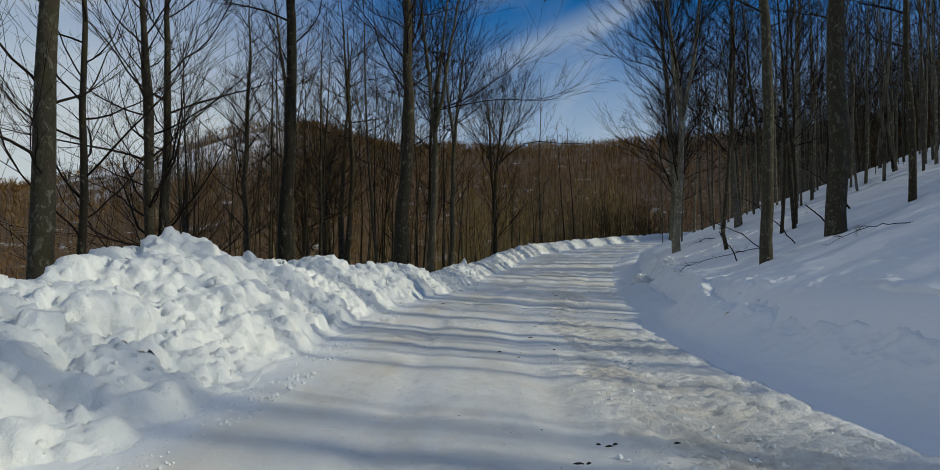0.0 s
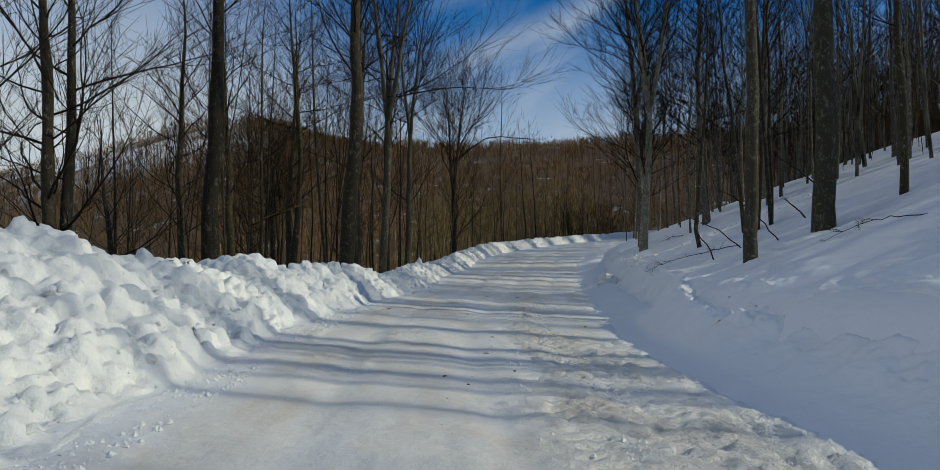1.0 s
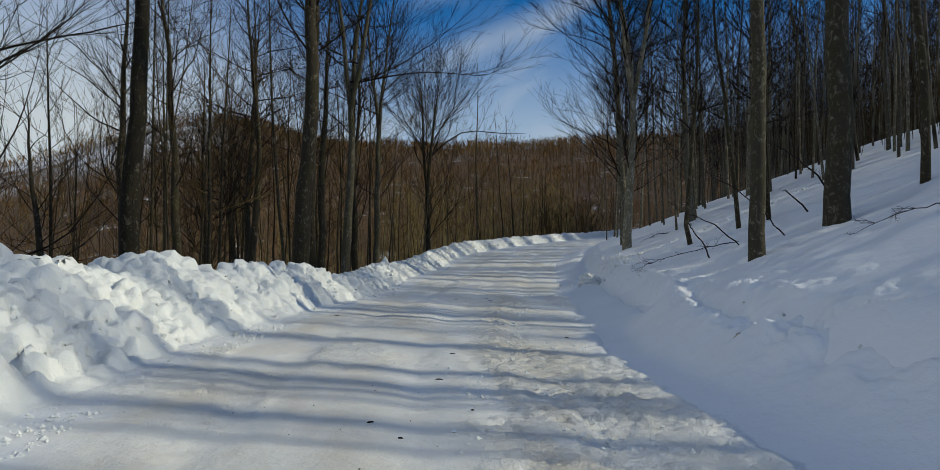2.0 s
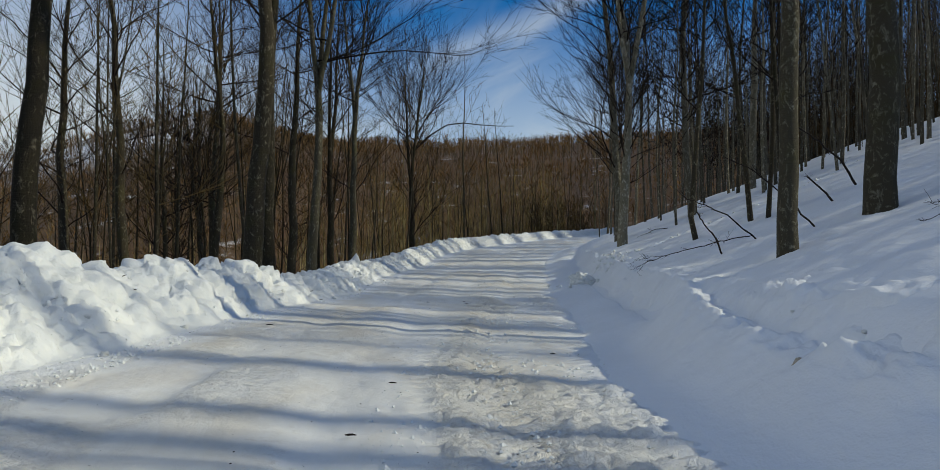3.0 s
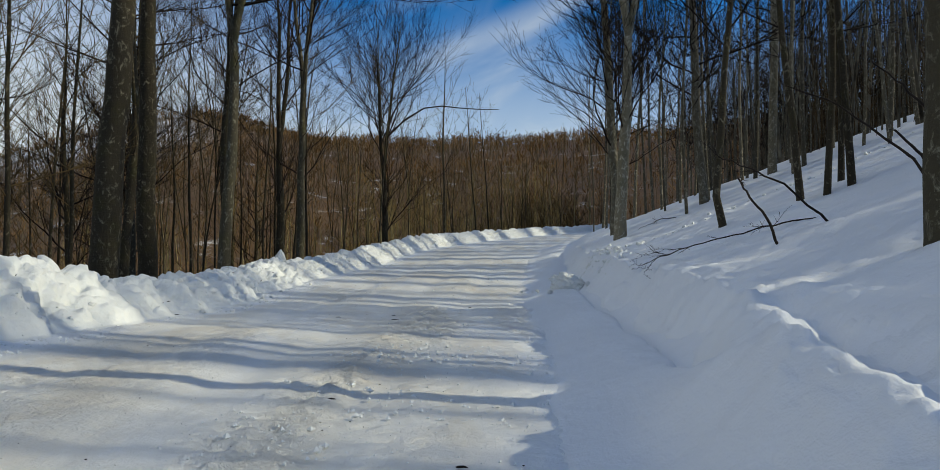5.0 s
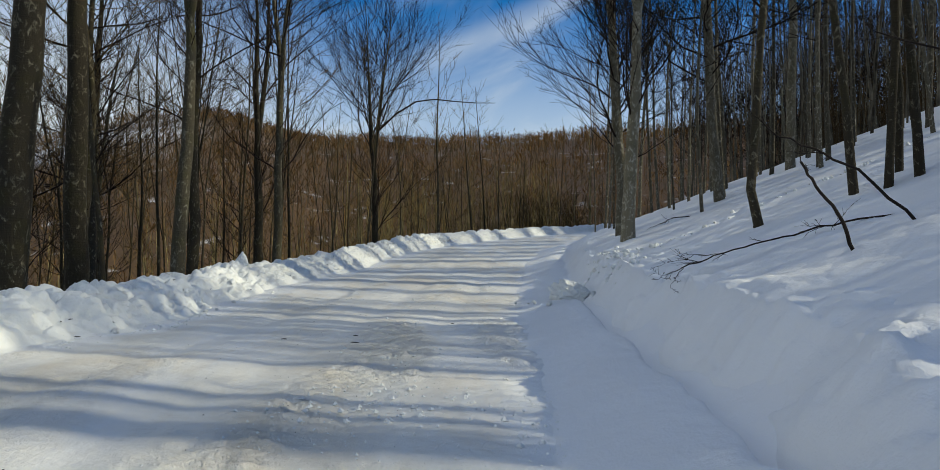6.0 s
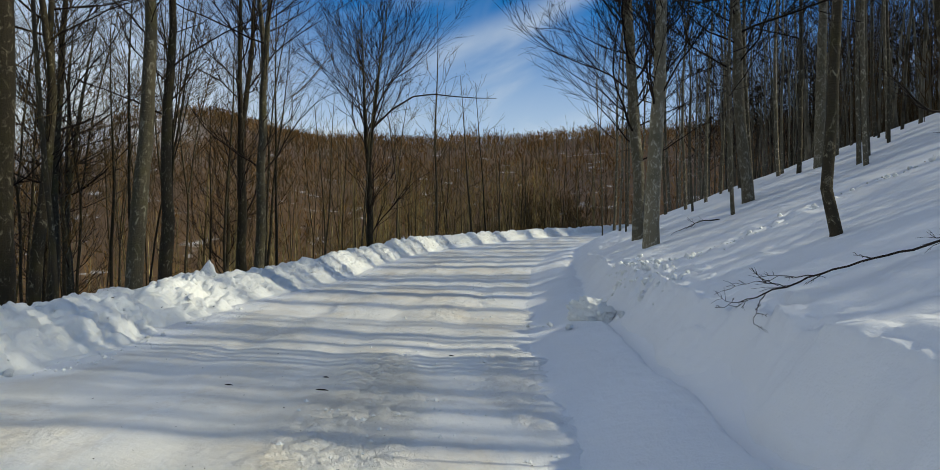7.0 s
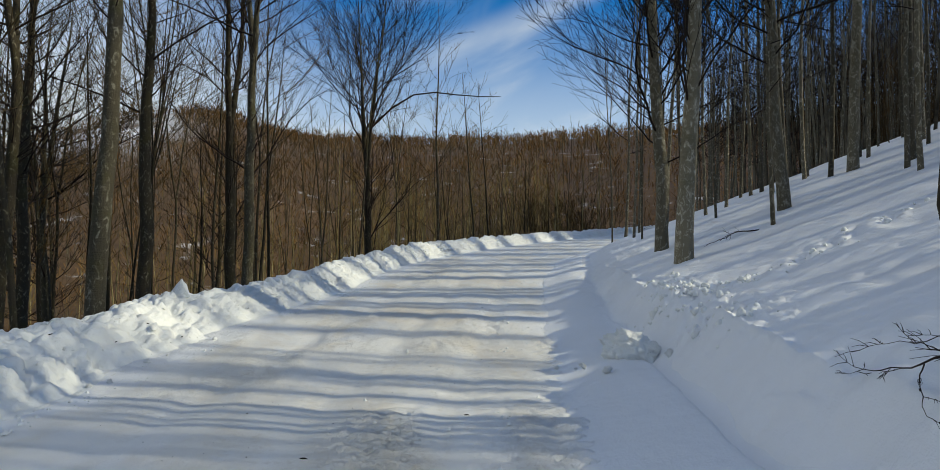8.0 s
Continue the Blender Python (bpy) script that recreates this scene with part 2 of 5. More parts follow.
def clumps(x, y, z, seed=0):
    """Rounded clods in space, 0 to 1, soft on top and creased between."""
    ix, iy, iz = np.floor(x), np.floor(y), np.floor(z)
    best = np.zeros(np.shape(x))
    for dx in (-1, 0, 1):
        for dy in (-1, 0, 1):
            for dz in (-1, 0, 1):
                cx, cy, cz = ix + dx, iy + dy, iz + dz
                u, v = cx + 131 * cz, cy + 71 * cz
                h = lattice(u, v, seed)
                px, py, pz = cx + h, cy + lattice(u, v, seed + 77), cz + lattice(u, v, seed + 33)
                size = 0.55 + 0.5 * (h * 7.3 % 1.0)
                d2 = ((x - px) ** 2 + (y - py) ** 2 + (z - pz) ** 2) / (size * size)
                best = np.maximum(best, (0.5 + 0.5 * (h * 13.7 % 1.0)) * np.maximum(0, 1 - d2) ** 0.65)
    return best


def ease(a, b, x):
    t = np.clip((np.asarray(x, float) - a) / (b - a), 0, 1)
    return t * t * (3 - 2 * t)


def curve(table, soft=1.0):
    ks, vs = [k for k, _ in table], [v for _, v in table]

    def at(y):
        return sum(np.interp(np.asarray(y, float) + o, ks, vs) for o in (-soft, 0.0, soft)) / 3
    return at


# ---- the lie of the land ----
left_edge = curve([(-60, -2.8), (0, -2.75), (5, -2.6), (10, -2.4), (17, -2.25), (22, -1.5), (26, -0.8), (30, 0.1), (36, 1.0), (43.7, 2.5), (50, 3.5), (55.5, 4.9), (62.6, 8.3), (70, 12.4), (85, 22.5), (100, 34), (130, 60)])
right_edge = curve([(-60, 4.4), (6, 4.6), (12, 4.4), (16, 4.7), (20, 5.6), (24, 6.5), (28, 7.0), (31, 7.4), (35, 8.2), (40, 9.3), (46, 10.6), (55, 13.2), (63, 17.2), (72, 22.4), (85, 31), (100, 42), (130, 68)])
road_height = curve([(-60, -0.06), (24, -0.14), (27, -0.14), (30, -0.04), (33, 0.08), (36, 0.22), (39, 0.36), (44, 0.6), (48, 0.85), (53, 1.15), (59, 1.6), (66, 2.1), (75, 2.7), (88, 3.5), (110, 5.0), (130, 6)])
crest_out = curve([(-60, 3), (4, 3.0), (9, 3.2), (13, 3.2), (15.5, 2.9), (18, 2.3), (22, 1.6), (26, 1.4), (30, 1.2), (36, 1.4), (44, 1.15), (65, 1.1), (100, 1.0)])
crest_high = curve([(-60, 1.0), (4, 0.7), (8.4, 0.85), (9.1, 1.0), (10, 1.2), (11.5, 1.5), (12.4, 1.66), (13.3, 1.52), (14.4, 1.1), (15.4, 1.25), (16.7, 1.06), (17.4, 1.08), (18.4, 1.42), (19.5, 1.05), (20.5, 0.97), (21.4, 1.22), (22.7, 1.02), (25.3, 1.0), (26.9, 0.76), (28.4, 0.66), (30, 0.62), (33.6, 0.56), (35.4, 0.6), (36.3, 0.7), (37, 0.58), (40, 0.62), (46, 0.78), (53, 0.76), (59, 0.86), (66, 0.8), (88, 0.7), (120, 0.8)], 0.3)
slope_foot = curve([(-60, 0.95), (10, 0.95), (17, 0.85), (20, 0.75), (24, 0.95), (28, 0.98), (32, 0.82), (37, 0.9), (45, 0.6), (120, 0.6)])
inner_high = curve([(-60, 0.9), (8, 0.93), (10, 0.97), (11.5, 0.86), (13, 0.74), (16, 0.74), (18, 0.9), (20, 1.08), (24, 1.18), (27, 1.18), (29.5, 1.12), (31, 1.08), (34, 1.08), (38, 1.04), (42, 0.86), (46, 0.58), (120, 0.5)])
ridge = curve([(-180, 0.08), (-60, 0.06), (-34, 0.075), (-31, 0.10), (-26, 0.125), (-22.5, 0.152), (-18.5, 0.172), (-14, 0.178), (-9, 0.16), (-5, 0.145), (0, 0.143), (6, 0.15), (12, 0.148), (25, 0.16), (60, 0.16), (180, 0.08)])


def road_z(x, y):
    xc = (left_edge(y) + right_edge(y)) / 2
    fall = 0.05 - 0.028 * ease(24, 30, y) - 0.042 * ease(36, 46, y)
    return road_height(y) - fall * (x - xc)


def ground_z(x, y):
    x, y = np.asarray(x, float), np.asarray(y, float)
    l, r = left_edge(y), right_edge(y)
    dr, dl = x - r, l - x
    zr = road_z(np.clip(x, l, r), y)
    steep = 0.36 + 0.04 * ease(24, 21, y) + 0.04 * ease(20, 12, y)
    up = slope_foot(y) * ease(0.1, 1.75, dr) + steep * np.clip(dr - 1.0, 0, 22) + 0.3 * np.clip(dr - 23.0, 0, 50) + 0.1 * np.clip(dr - 73.0, 0, 60)
    down = -0.35 * ease(0.4, 3.0, dl) - 0.42 * np.clip(dl - 2.5, 0, 30) - 0.15 * np.clip(dl - 32.5, 0, 60)
    near = zr + np.where(dr > 0, up, 0) + np.where(dl > 0, down, 0)
    inside = ease(0.0, 0.3, -dr) * ease(-2.5, -1.5, -dl)
    near = near - 0.22 * inside
    near = near + 0.10 * fbm(x * 0.35, y * 0.35, 3, 5) * ease(1.2, 4, np.maximum(dr, dl))
    rad = np.hypot(x - 4, y - 10)
    az = np.degrees(np.arctan2(x - 4, y - 10))
    hill = ridge(az) * 460 * ease(70, 470, rad) * (1 - 0.35 * ease(480, 900, rad)) - 20 * (1 - ease(70, 230, rad)) + 5 * fbm(x * 0.02, y * 0.02, 4, 9) * ease(100, 200, rad)
    w = ease(55, 130, rad)
    w = np.where(dr > 0, ease(90, 200, rad), w)
    return near * (1 - w) + hill * w


# ---- mesh helpers ----
class Geo:
    """Collects quads as arrays."""

    def __init__(self):
        self.v, self.f, self.n = [], [], 0

    def tube(self, pts, rad, k):
        pts, rad = np.asarray(pts, float), np.asarray(rad, float)
        t = np.gradient(pts, axis=0)
        t /= np.linalg.norm(t, axis=1, keepdims=True) + 1e-9
        mean = t.mean(axis=0)
        ref = np.eye(3)[int(np.argmin(np.abs(mean)))]
        u = np.cross(t, ref)
        u /= np.linalg.norm(u, axis=1, keepdims=True) + 1e-9
        w = np.cross(t, u)
        ang = np.arange(k) * (2 * math.pi / k)
        ring = pts[:, None] + rad[:, None, None] * (np.cos(ang)[None, :, None] * u[:, None] + np.sin(ang)[None, :, None] * w[:, None])
        i, j = np.meshgrid(np.arange(len(pts) - 1), np.arange(k), indexing="ij")
        jn = (j + 1) % k
        f = np.stack([i * k + j, i * k + jn, (i + 1) * k + jn, (i + 1) * k + j], -1).reshape(-1, 4) + self.n
        self.v.append(ring.reshape(-1, 3))
        self.f.append(f)
        self.n += len(pts) * k

    def sheet(self, grid):
        """grid: rows x columns x 3."""
        a, b = grid.shape[:2]
        i, j = np.meshgrid(np.arange(a - 1), np.arange(b - 1), indexing="ij")
        f = np.stack([i * b + j, i * b + j + 1, (i + 1) * b + j + 1, (i + 1) * b + j], -1).reshape(-1, 4) + self.n
        self.v.append(grid.reshape(-1, 3))
        self.f.append(f)
        self.n += a * b

    def quads(self, q):
        """q: n x 4 x 3."""
        self.v.append(q.reshape(-1, 3))
        self.f.append(np.arange(len(q) * 4).reshape(-1, 4) + self.n)
        self.n += len(q) * 4

    def mesh(self, name, material, smooth=True):
        v, f = np.concatenate(self.v), np.concatenate(self.f)
        me = bpy.data.meshes.new(name)
        me.vertices.add(len(v))
        me.vertices.foreach_set("co", v.astype(np.float32).ravel())
        me.loops.add(f.size)
        me.loops.foreach_set("vertex_index", f.astype(np.int32).ravel())
        me.polygons.add(len(f))
        me.polygons.foreach_set("loop_start", np.arange(0, f.size, 4, dtype=np.int32))
        me.polygons.foreach_set("use_smooth", np.full(len(f), smooth))
        me.materials.append(material)
        me.update(calc_edges=True)
        return me


def part(name, geo, material, parent, label="", smooth=True):
    ob = new(name, geo.mesh(name, material, smooth))
    ob.parent = parent
    if label:
        ob["label"] = label
    return ob


def steps(*spans):
    """Coordinates from spans (start, end, step)."""
    out = []
    for a, b, s in spans:
        out.extend(np.arange(a, b - 1e-6, s))
    out.append(spans[-1][1])
    return np.array(out)


# ---- ground, road, banks ----
TRAIL = np.array([(8.7, 33.6), (9.3, 32.5), (10.7, 32.1), (12.1, 32.6), (13.8, 33.1), (17.0, 33.8), (22.0, 36.0)])


def trodden(x, y):
    """A trodden line that climbs the slope from the bank: holes with raised rims, and crumbs."""
    run = np.concatenate([[0], np.cumsum(np.linalg.norm(np.diff(TRAIL, axis=0), axis=1))])
    dz = 0.0 * x
    for k in range(36):
        at, off = k * 0.38, (0.17 if k % 2 else -0.17)
        px, py = np.interp(at, run, TRAIL[:, 0]), np.interp(at, run, TRAIL[:, 1]) + off
        d2 = ((x - px) / 0.16) ** 2 + ((y - py) / 0.13) ** 2
        dz = dz - 0.15 * np.exp(-d2) + 0.025 * np.exp(-(np.sqrt(d2) - 1.7) ** 2 * 4)
    near = np.exp(-((y - np.interp(x, TRAIL[:, 0], TRAIL[:, 1])) / 0.5) ** 2) * ease(8.2, 8.8, x) * ease(16, 11, x)
    return dz + near * (0.10 * (lumps(x * 6 + fbm(x * 3, y * 3, 2, 26), y * 6, 25) - 0.3) + 0.09 * fbm(x * 4, y * 4, 3, 27))


def build_ground():
    ys = np.concatenate([-np.geomspace(400, 6, 24), steps((-5, 6, 0.5), (6, 24, 0.17), (24, 36, 0.1), (36, 46, 0.2), (46, 110, 0.5)), np.geomspace(112, 1100, 70)])
    side = np.concatenate([-np.geomspace(900, 15, 70), steps((-14, -7, 0.4), (-7, -2, 0.25), (-2, 2, 0.5), (2, 9.5, 0.1), (9.5, 12, 0.2), (12, 20, 0.4)), np.geomspace(21, 900, 60)])
    yy, ss = np.meshgrid(ys, side, indexing="ij")
    xc = (left_edge(np.minimum(yy, 120)) + right_edge(np.minimum(yy, 120))) / 2
    xx = xc + ss
    zz = ground_z(xx, yy)
    r = right_edge(yy)
    dr = xx - r
    on_slope = ease(1.2, 2.5, dr) * ease(60, 40, yy)
    # wind-packed ripples, small hollows
    zz = zz + on_slope * (0.035 * fbm(xx * 1.1, yy * 1.1, 4, 21) + 0.012 * fbm(xx * 5, yy * 5, 2, 31))
    # wind crust on the open part of the slope
    zz = zz + on_slope * 0.05 * lumps(xx * 4.5, yy * 4.5, 23) * ease(0.45, 0.65, vnoise(xx * 0.6, yy * 0.6, 24))
    zz = zz + trodden(xx, yy)
    g = Geo()
    g.sheet(np.stack([xx, yy, zz], -1))
    me = g.mesh("ground", GROUND)
    woods = np.maximum(ease(55, 110, np.hypot(xx - 4, yy - 10)), ease(6, 14, left_edge(yy) - xx) * 0.8)
    woods = np.where(dr > 0, np.maximum(ease(60, 120, dr), ease(75, 100, yy)), woods)
    rr, az = np.hypot(xx - 4, yy - 10), np.degrees(np.arctan2(xx - 4, yy - 10))
    brow = ease(-33, -30, az) * ease(-14, -19, az) * ease(240, 290, rr)
    woods = woods * (1 - brow * ease(0.25, 0.5, vnoise(xx * 0.06, yy * 0.06, 93)))
    at = me.attributes.new("woods", "FLOAT", "POINT")
    at.data.foreach_set("value", woods.astype(np.float32).ravel())
    tagged(new("ground", me), "deep snow on a wooded mountainside falling into a valley", "ground", kind="structure")


def build_road():
    ys = steps((-14, 3, 0.3), (3, 18, 0.036), (18, 34, 0.05), (34, 50, 0.1), (50, 120, 0.3))
    us = np.linspace(0, 1, 170)
    yy, uu = np.meshgrid(ys, us, indexing="ij")
    l, r = left_edge(yy) - 0.9, right_edge(yy) + 0.5
    xx = l + (r - l) * uu
    zz = road_z(xx, yy)
    mid = (left_edge(yy) + right_edge(yy)) / 2
    off = xx - mid
    zz = zz + 0.016 * fbm(xx * 0.7, yy * 0.25, 3, 41) + 0.012 * fbm(xx * 3, yy * 1.6, 3, 42)
    # worn wheel lanes and a churned strip of crumbs between them
    for lane, deep in ((-1.9, 0.035), (-0.2, 0.03), (1.35, 0.035)):
        zz = zz - deep * np.exp(-((off - lane - 0.15 * np.sin(yy * 0.21)) / 0.28) ** 2)
    patchy = ease(0.42, 0.62, vnoise(xx * 0.8 + 4, yy * 0.22, 54))
    churn = ease(-0.3, 0.9, off + 0.35 * fbm(yy * 0.5, xx * 0.5, 3, 55)) * ease(3.4, 2.6, off) * (0.25 + 0.75 * np.maximum(patchy, ease(14, 8, yy) * ease(0.5, 1.2, off))) * ease(46, 26, yy)
    torn = 0.4 + 0.6 * vnoise(xx * 2.2, yy * 2.2, 52)
    wx, wy = xx + 0.06 * fbm(xx * 6, yy * 6, 3, 44), yy + 0.06 * fbm(xx * 6, yy * 6, 3, 45)
    zz = zz + churn * torn * (0.08 * (lumps(wx * 5, wy * 5, 51) - 0.3) + 0.07 * (lumps(wx * 11, wy * 11, 46) - 0.35) + 0.03 * (lumps(wx * 21, wy * 21, 47) - 0.35) + 0.03 * fbm(xx * 7, yy * 7, 3, 53))
    # tread bars pressed by heavy tyres
    for lane in (0.7, 1.75, 2.75):
        bars = ease(-0.2, 0.5, np.sin(yy * 2 * math.pi / 0.27 + 5.0 * np.abs(off - lane - 0.1 * np.sin(yy * 0.3))))
        zz = zz - 0.075 * bars * np.exp(-((off - lane - 0.1 * np.sin(yy * 0.3)) / 0.27) ** 4) * churn * ease(0.3, 0.55, vnoise(xx * 0.7, yy * 0.35, 48))
    # scattered crumbs pressed into the rest of the surface
    left_rough = ease(0.2, -1.4, off) * ease(0.40, 0.66, vnoise(xx * 0.9, yy * 0.4, 56))
    zz = zz + left_rough * (0.03 * lumps(wx * 8, wy * 8, 57) * vnoise(xx * 3, yy * 3, 58) + 0.03 * ease(0.35, 0.7, lumps(wx * 15, wy * 15, 49)) * vnoise(xx * 4, yy * 4, 50))
    zz = zz + 0.007 * fbm(xx * 10, yy * 7, 3, 43)
    # the low rim where the sunlit lane meets the bank's apron
    zz = zz + 0.05 * np.exp(-((xx - right_edge(yy) + 0.75) / 0.16) ** 2) * lumps(xx * 5, yy * 5, 59) * ease(22, 14, yy)
    g = Geo()
    g.sheet(np.stack([xx, yy, zz], -1))
    me = g.mesh("road", ROAD)
    marks = me.attributes.new("churn", "FLOAT", "POINT")
    marks.data.foreach_set("value", np.clip(churn + 0.6 * left_rough, 0, 1).astype(np.float32).ravel())
    edge = np.maximum(ease(-1.5, -0.5, xx - right_edge(yy) + 0.3 * fbm(xx * 1.5, yy * 1.5, 3, 60)), ease(0.8, 0.1, xx - left_edge(yy) + 0.4 * fbm(xx * 1.5, yy * 1.5, 3, 63)))
    rims = me.attributes.new("apron", "FLOAT", "POINT")
    rims.data.foreach_set("value", edge.astype(np.float32).ravel())
    tagged(new("road", me), "packed snow mountain road with worn dirty wheel tracks", "road", kind="structure")


def left_bank_z(y, s):
    """s: metres out from the road's edge, over the crest."""
    c, h = crest_out(y), crest_high(y)
    h = h * (1 + 0.05 * fbm(y * 0.9, y * 0 + 3.1, 3, 61)) - 0.08
    t = s / c
    face = np.where(t < 1, np.sin(np.clip(t, 0, 1) * math.pi / 2) ** 1.15, 1 - 0.75 * np.clip(t - 1, 0, 9) * c / 1.3)
    return h * face


def left_bank_form(yy, s):
    """The bank's large masses: x and z."""
    xx = left_edge(yy) + 0.22 * fbm(yy * 0.8, yy * 0, 3, 71) - s
    zb = road_z(np.maximum(xx, left_edge(yy) - 4), yy)
    hz = left_bank_z(yy + 0.7 * fbm(xx * 1.1, yy * 1.1, 3, 79) * ease(1.0, 0.6, s / crest_out(yy)), np.maximum(s, 0))
    on = ease(-0.1, 0.5, s)
    a = 0.7 + 0.6 * vnoise(yy * 0.4, xx * 0.4, 70)
    low = ease(40, 24, yy)
    wx, wy = xx + 0.3 * fbm(xx * 2, yy * 2, 3, 64), yy + 0.3 * fbm(xx * 2, yy * 2, 3, 65)
    hz = hz + on * a * ((0.08 + 0.14 * low) * (lumps(wx * 1.15, wy * 1.15, 72) - 0.5) + 0.10 * fbm(xx * 1.7, yy * 1.7, 3, 75))
    # the great rounded masses of the first heap
    hz = hz + on * ease(23, 15, yy) * 0.26 * (lumps(wx * 0.62 + 0.3, wy * 0.62, 68) - 0.45)
    hz = np.where(s < 0, 0.02 + 0.3 * s, np.maximum(hz, -0.2 - 0.55 * np.maximum(s - crest_out(yy), 0)))
    return xx, zb + hz


def left_bank_surface(yy, s):
    """The bank with its clods, which stand out square to its large masses: x, y, z."""
    yy, s = np.asarray(yy, float), np.asarray(s, float)
    x, z = left_bank_form(yy, s)
    e = 0.12
    (x1, z1), (x2, z2) = left_bank_form(yy + e, s), left_bank_form(yy, s + e)
    n = np.stack([e * (z2 - z), (z1 - z) * (x2 - x) - (x1 - x) * (z2 - z), -e * (x2 - x)], -1)
    n = n / (np.linalg.norm(n, axis=-1, keepdims=True) + 1e-9)
    on = ease(-0.05, 0.4, s)
    low = ease(40, 24, yy)
    rough = ease(0.38, 0.6, vnoise(x * 0.9 + 2, yy * 0.9, 66))
    edge = np.exp(-((s / crest_out(yy) - 0.95) / 0.22) ** 2)
    wx, wy, wz = x + 0.10 * fbm(x * 3, yy * 3, 3, 95), yy + 0.10 * fbm(x * 3, yy * 3, 3, 96), z + 0.08 * fbm(x * 3, yy * 3, 2, 97)
    d = (0.10 + 0.17 * low) * (clumps(wx * 1.6, wy * 1.6, wz * 1.6, 11) - 0.5)
    d = d + (0.16 + 0.05 * edge) * (clumps(wx * 3.4, wy * 3.4, wz * 3.4, 12) - 0.45)
    d = d + (0.07 + 0.07 * rough + 0.03 * edge) * (clumps(wx * 7.5, wy * 7.5, wz * 7.5, 13) - 0.4)
    d = d + (0.028 + 0.034 * rough) * (clumps(wx * 16, wy * 16, wz * 16, 14) - 0.4)
    d = d + 0.02 * fbm(x * 12 + z * 5, yy * 12 + z * 7, 3, 67, 0.6)
    # thin slabs pushed up by the blade, leaning along the road
    d = d + (1 - low) * 0.05 * (lumps(x * 0.9 + yy * 0.9, yy * 2.6 - x * 1.2, 78) - 0.4)
    d = d + (1 - low) * edge * 0.16 * (clumps(wx * 2.6, wy * 2.6, wz * 2.6, 15) - 0.4)
    d = d * on * (0.85 + 0.15 * low)
    return x + n[..., 0] * d, yy + n[..., 1] * d, z + n[..., 2] * d


def left_bank_point(yy, s):
    x, _, z = left_bank_surface(yy, s)
    return x, z


def build_left_bank():
    ys = steps((-14, 3, 0.3), (3, 18, 0.034), (18, 32, 0.045), (32, 62, 0.075), (62, 120, 0.22))
    vs = np.linspace(-0.1, 1, 124)
    yy, vv = np.meshgrid(ys, vs, indexing="ij")
    g = Geo()
    g.sheet(np.stack(left_bank_surface(yy, vv * (crest_out(yy) + 1.6)), -1)[:, ::-1])
    tagged(new("snow_bank_outer", g.mesh("snow_bank", SNOW_BANK)), "high lumpy bank of ploughed snow along the valley side of the road", "snow bank", kind="structure")


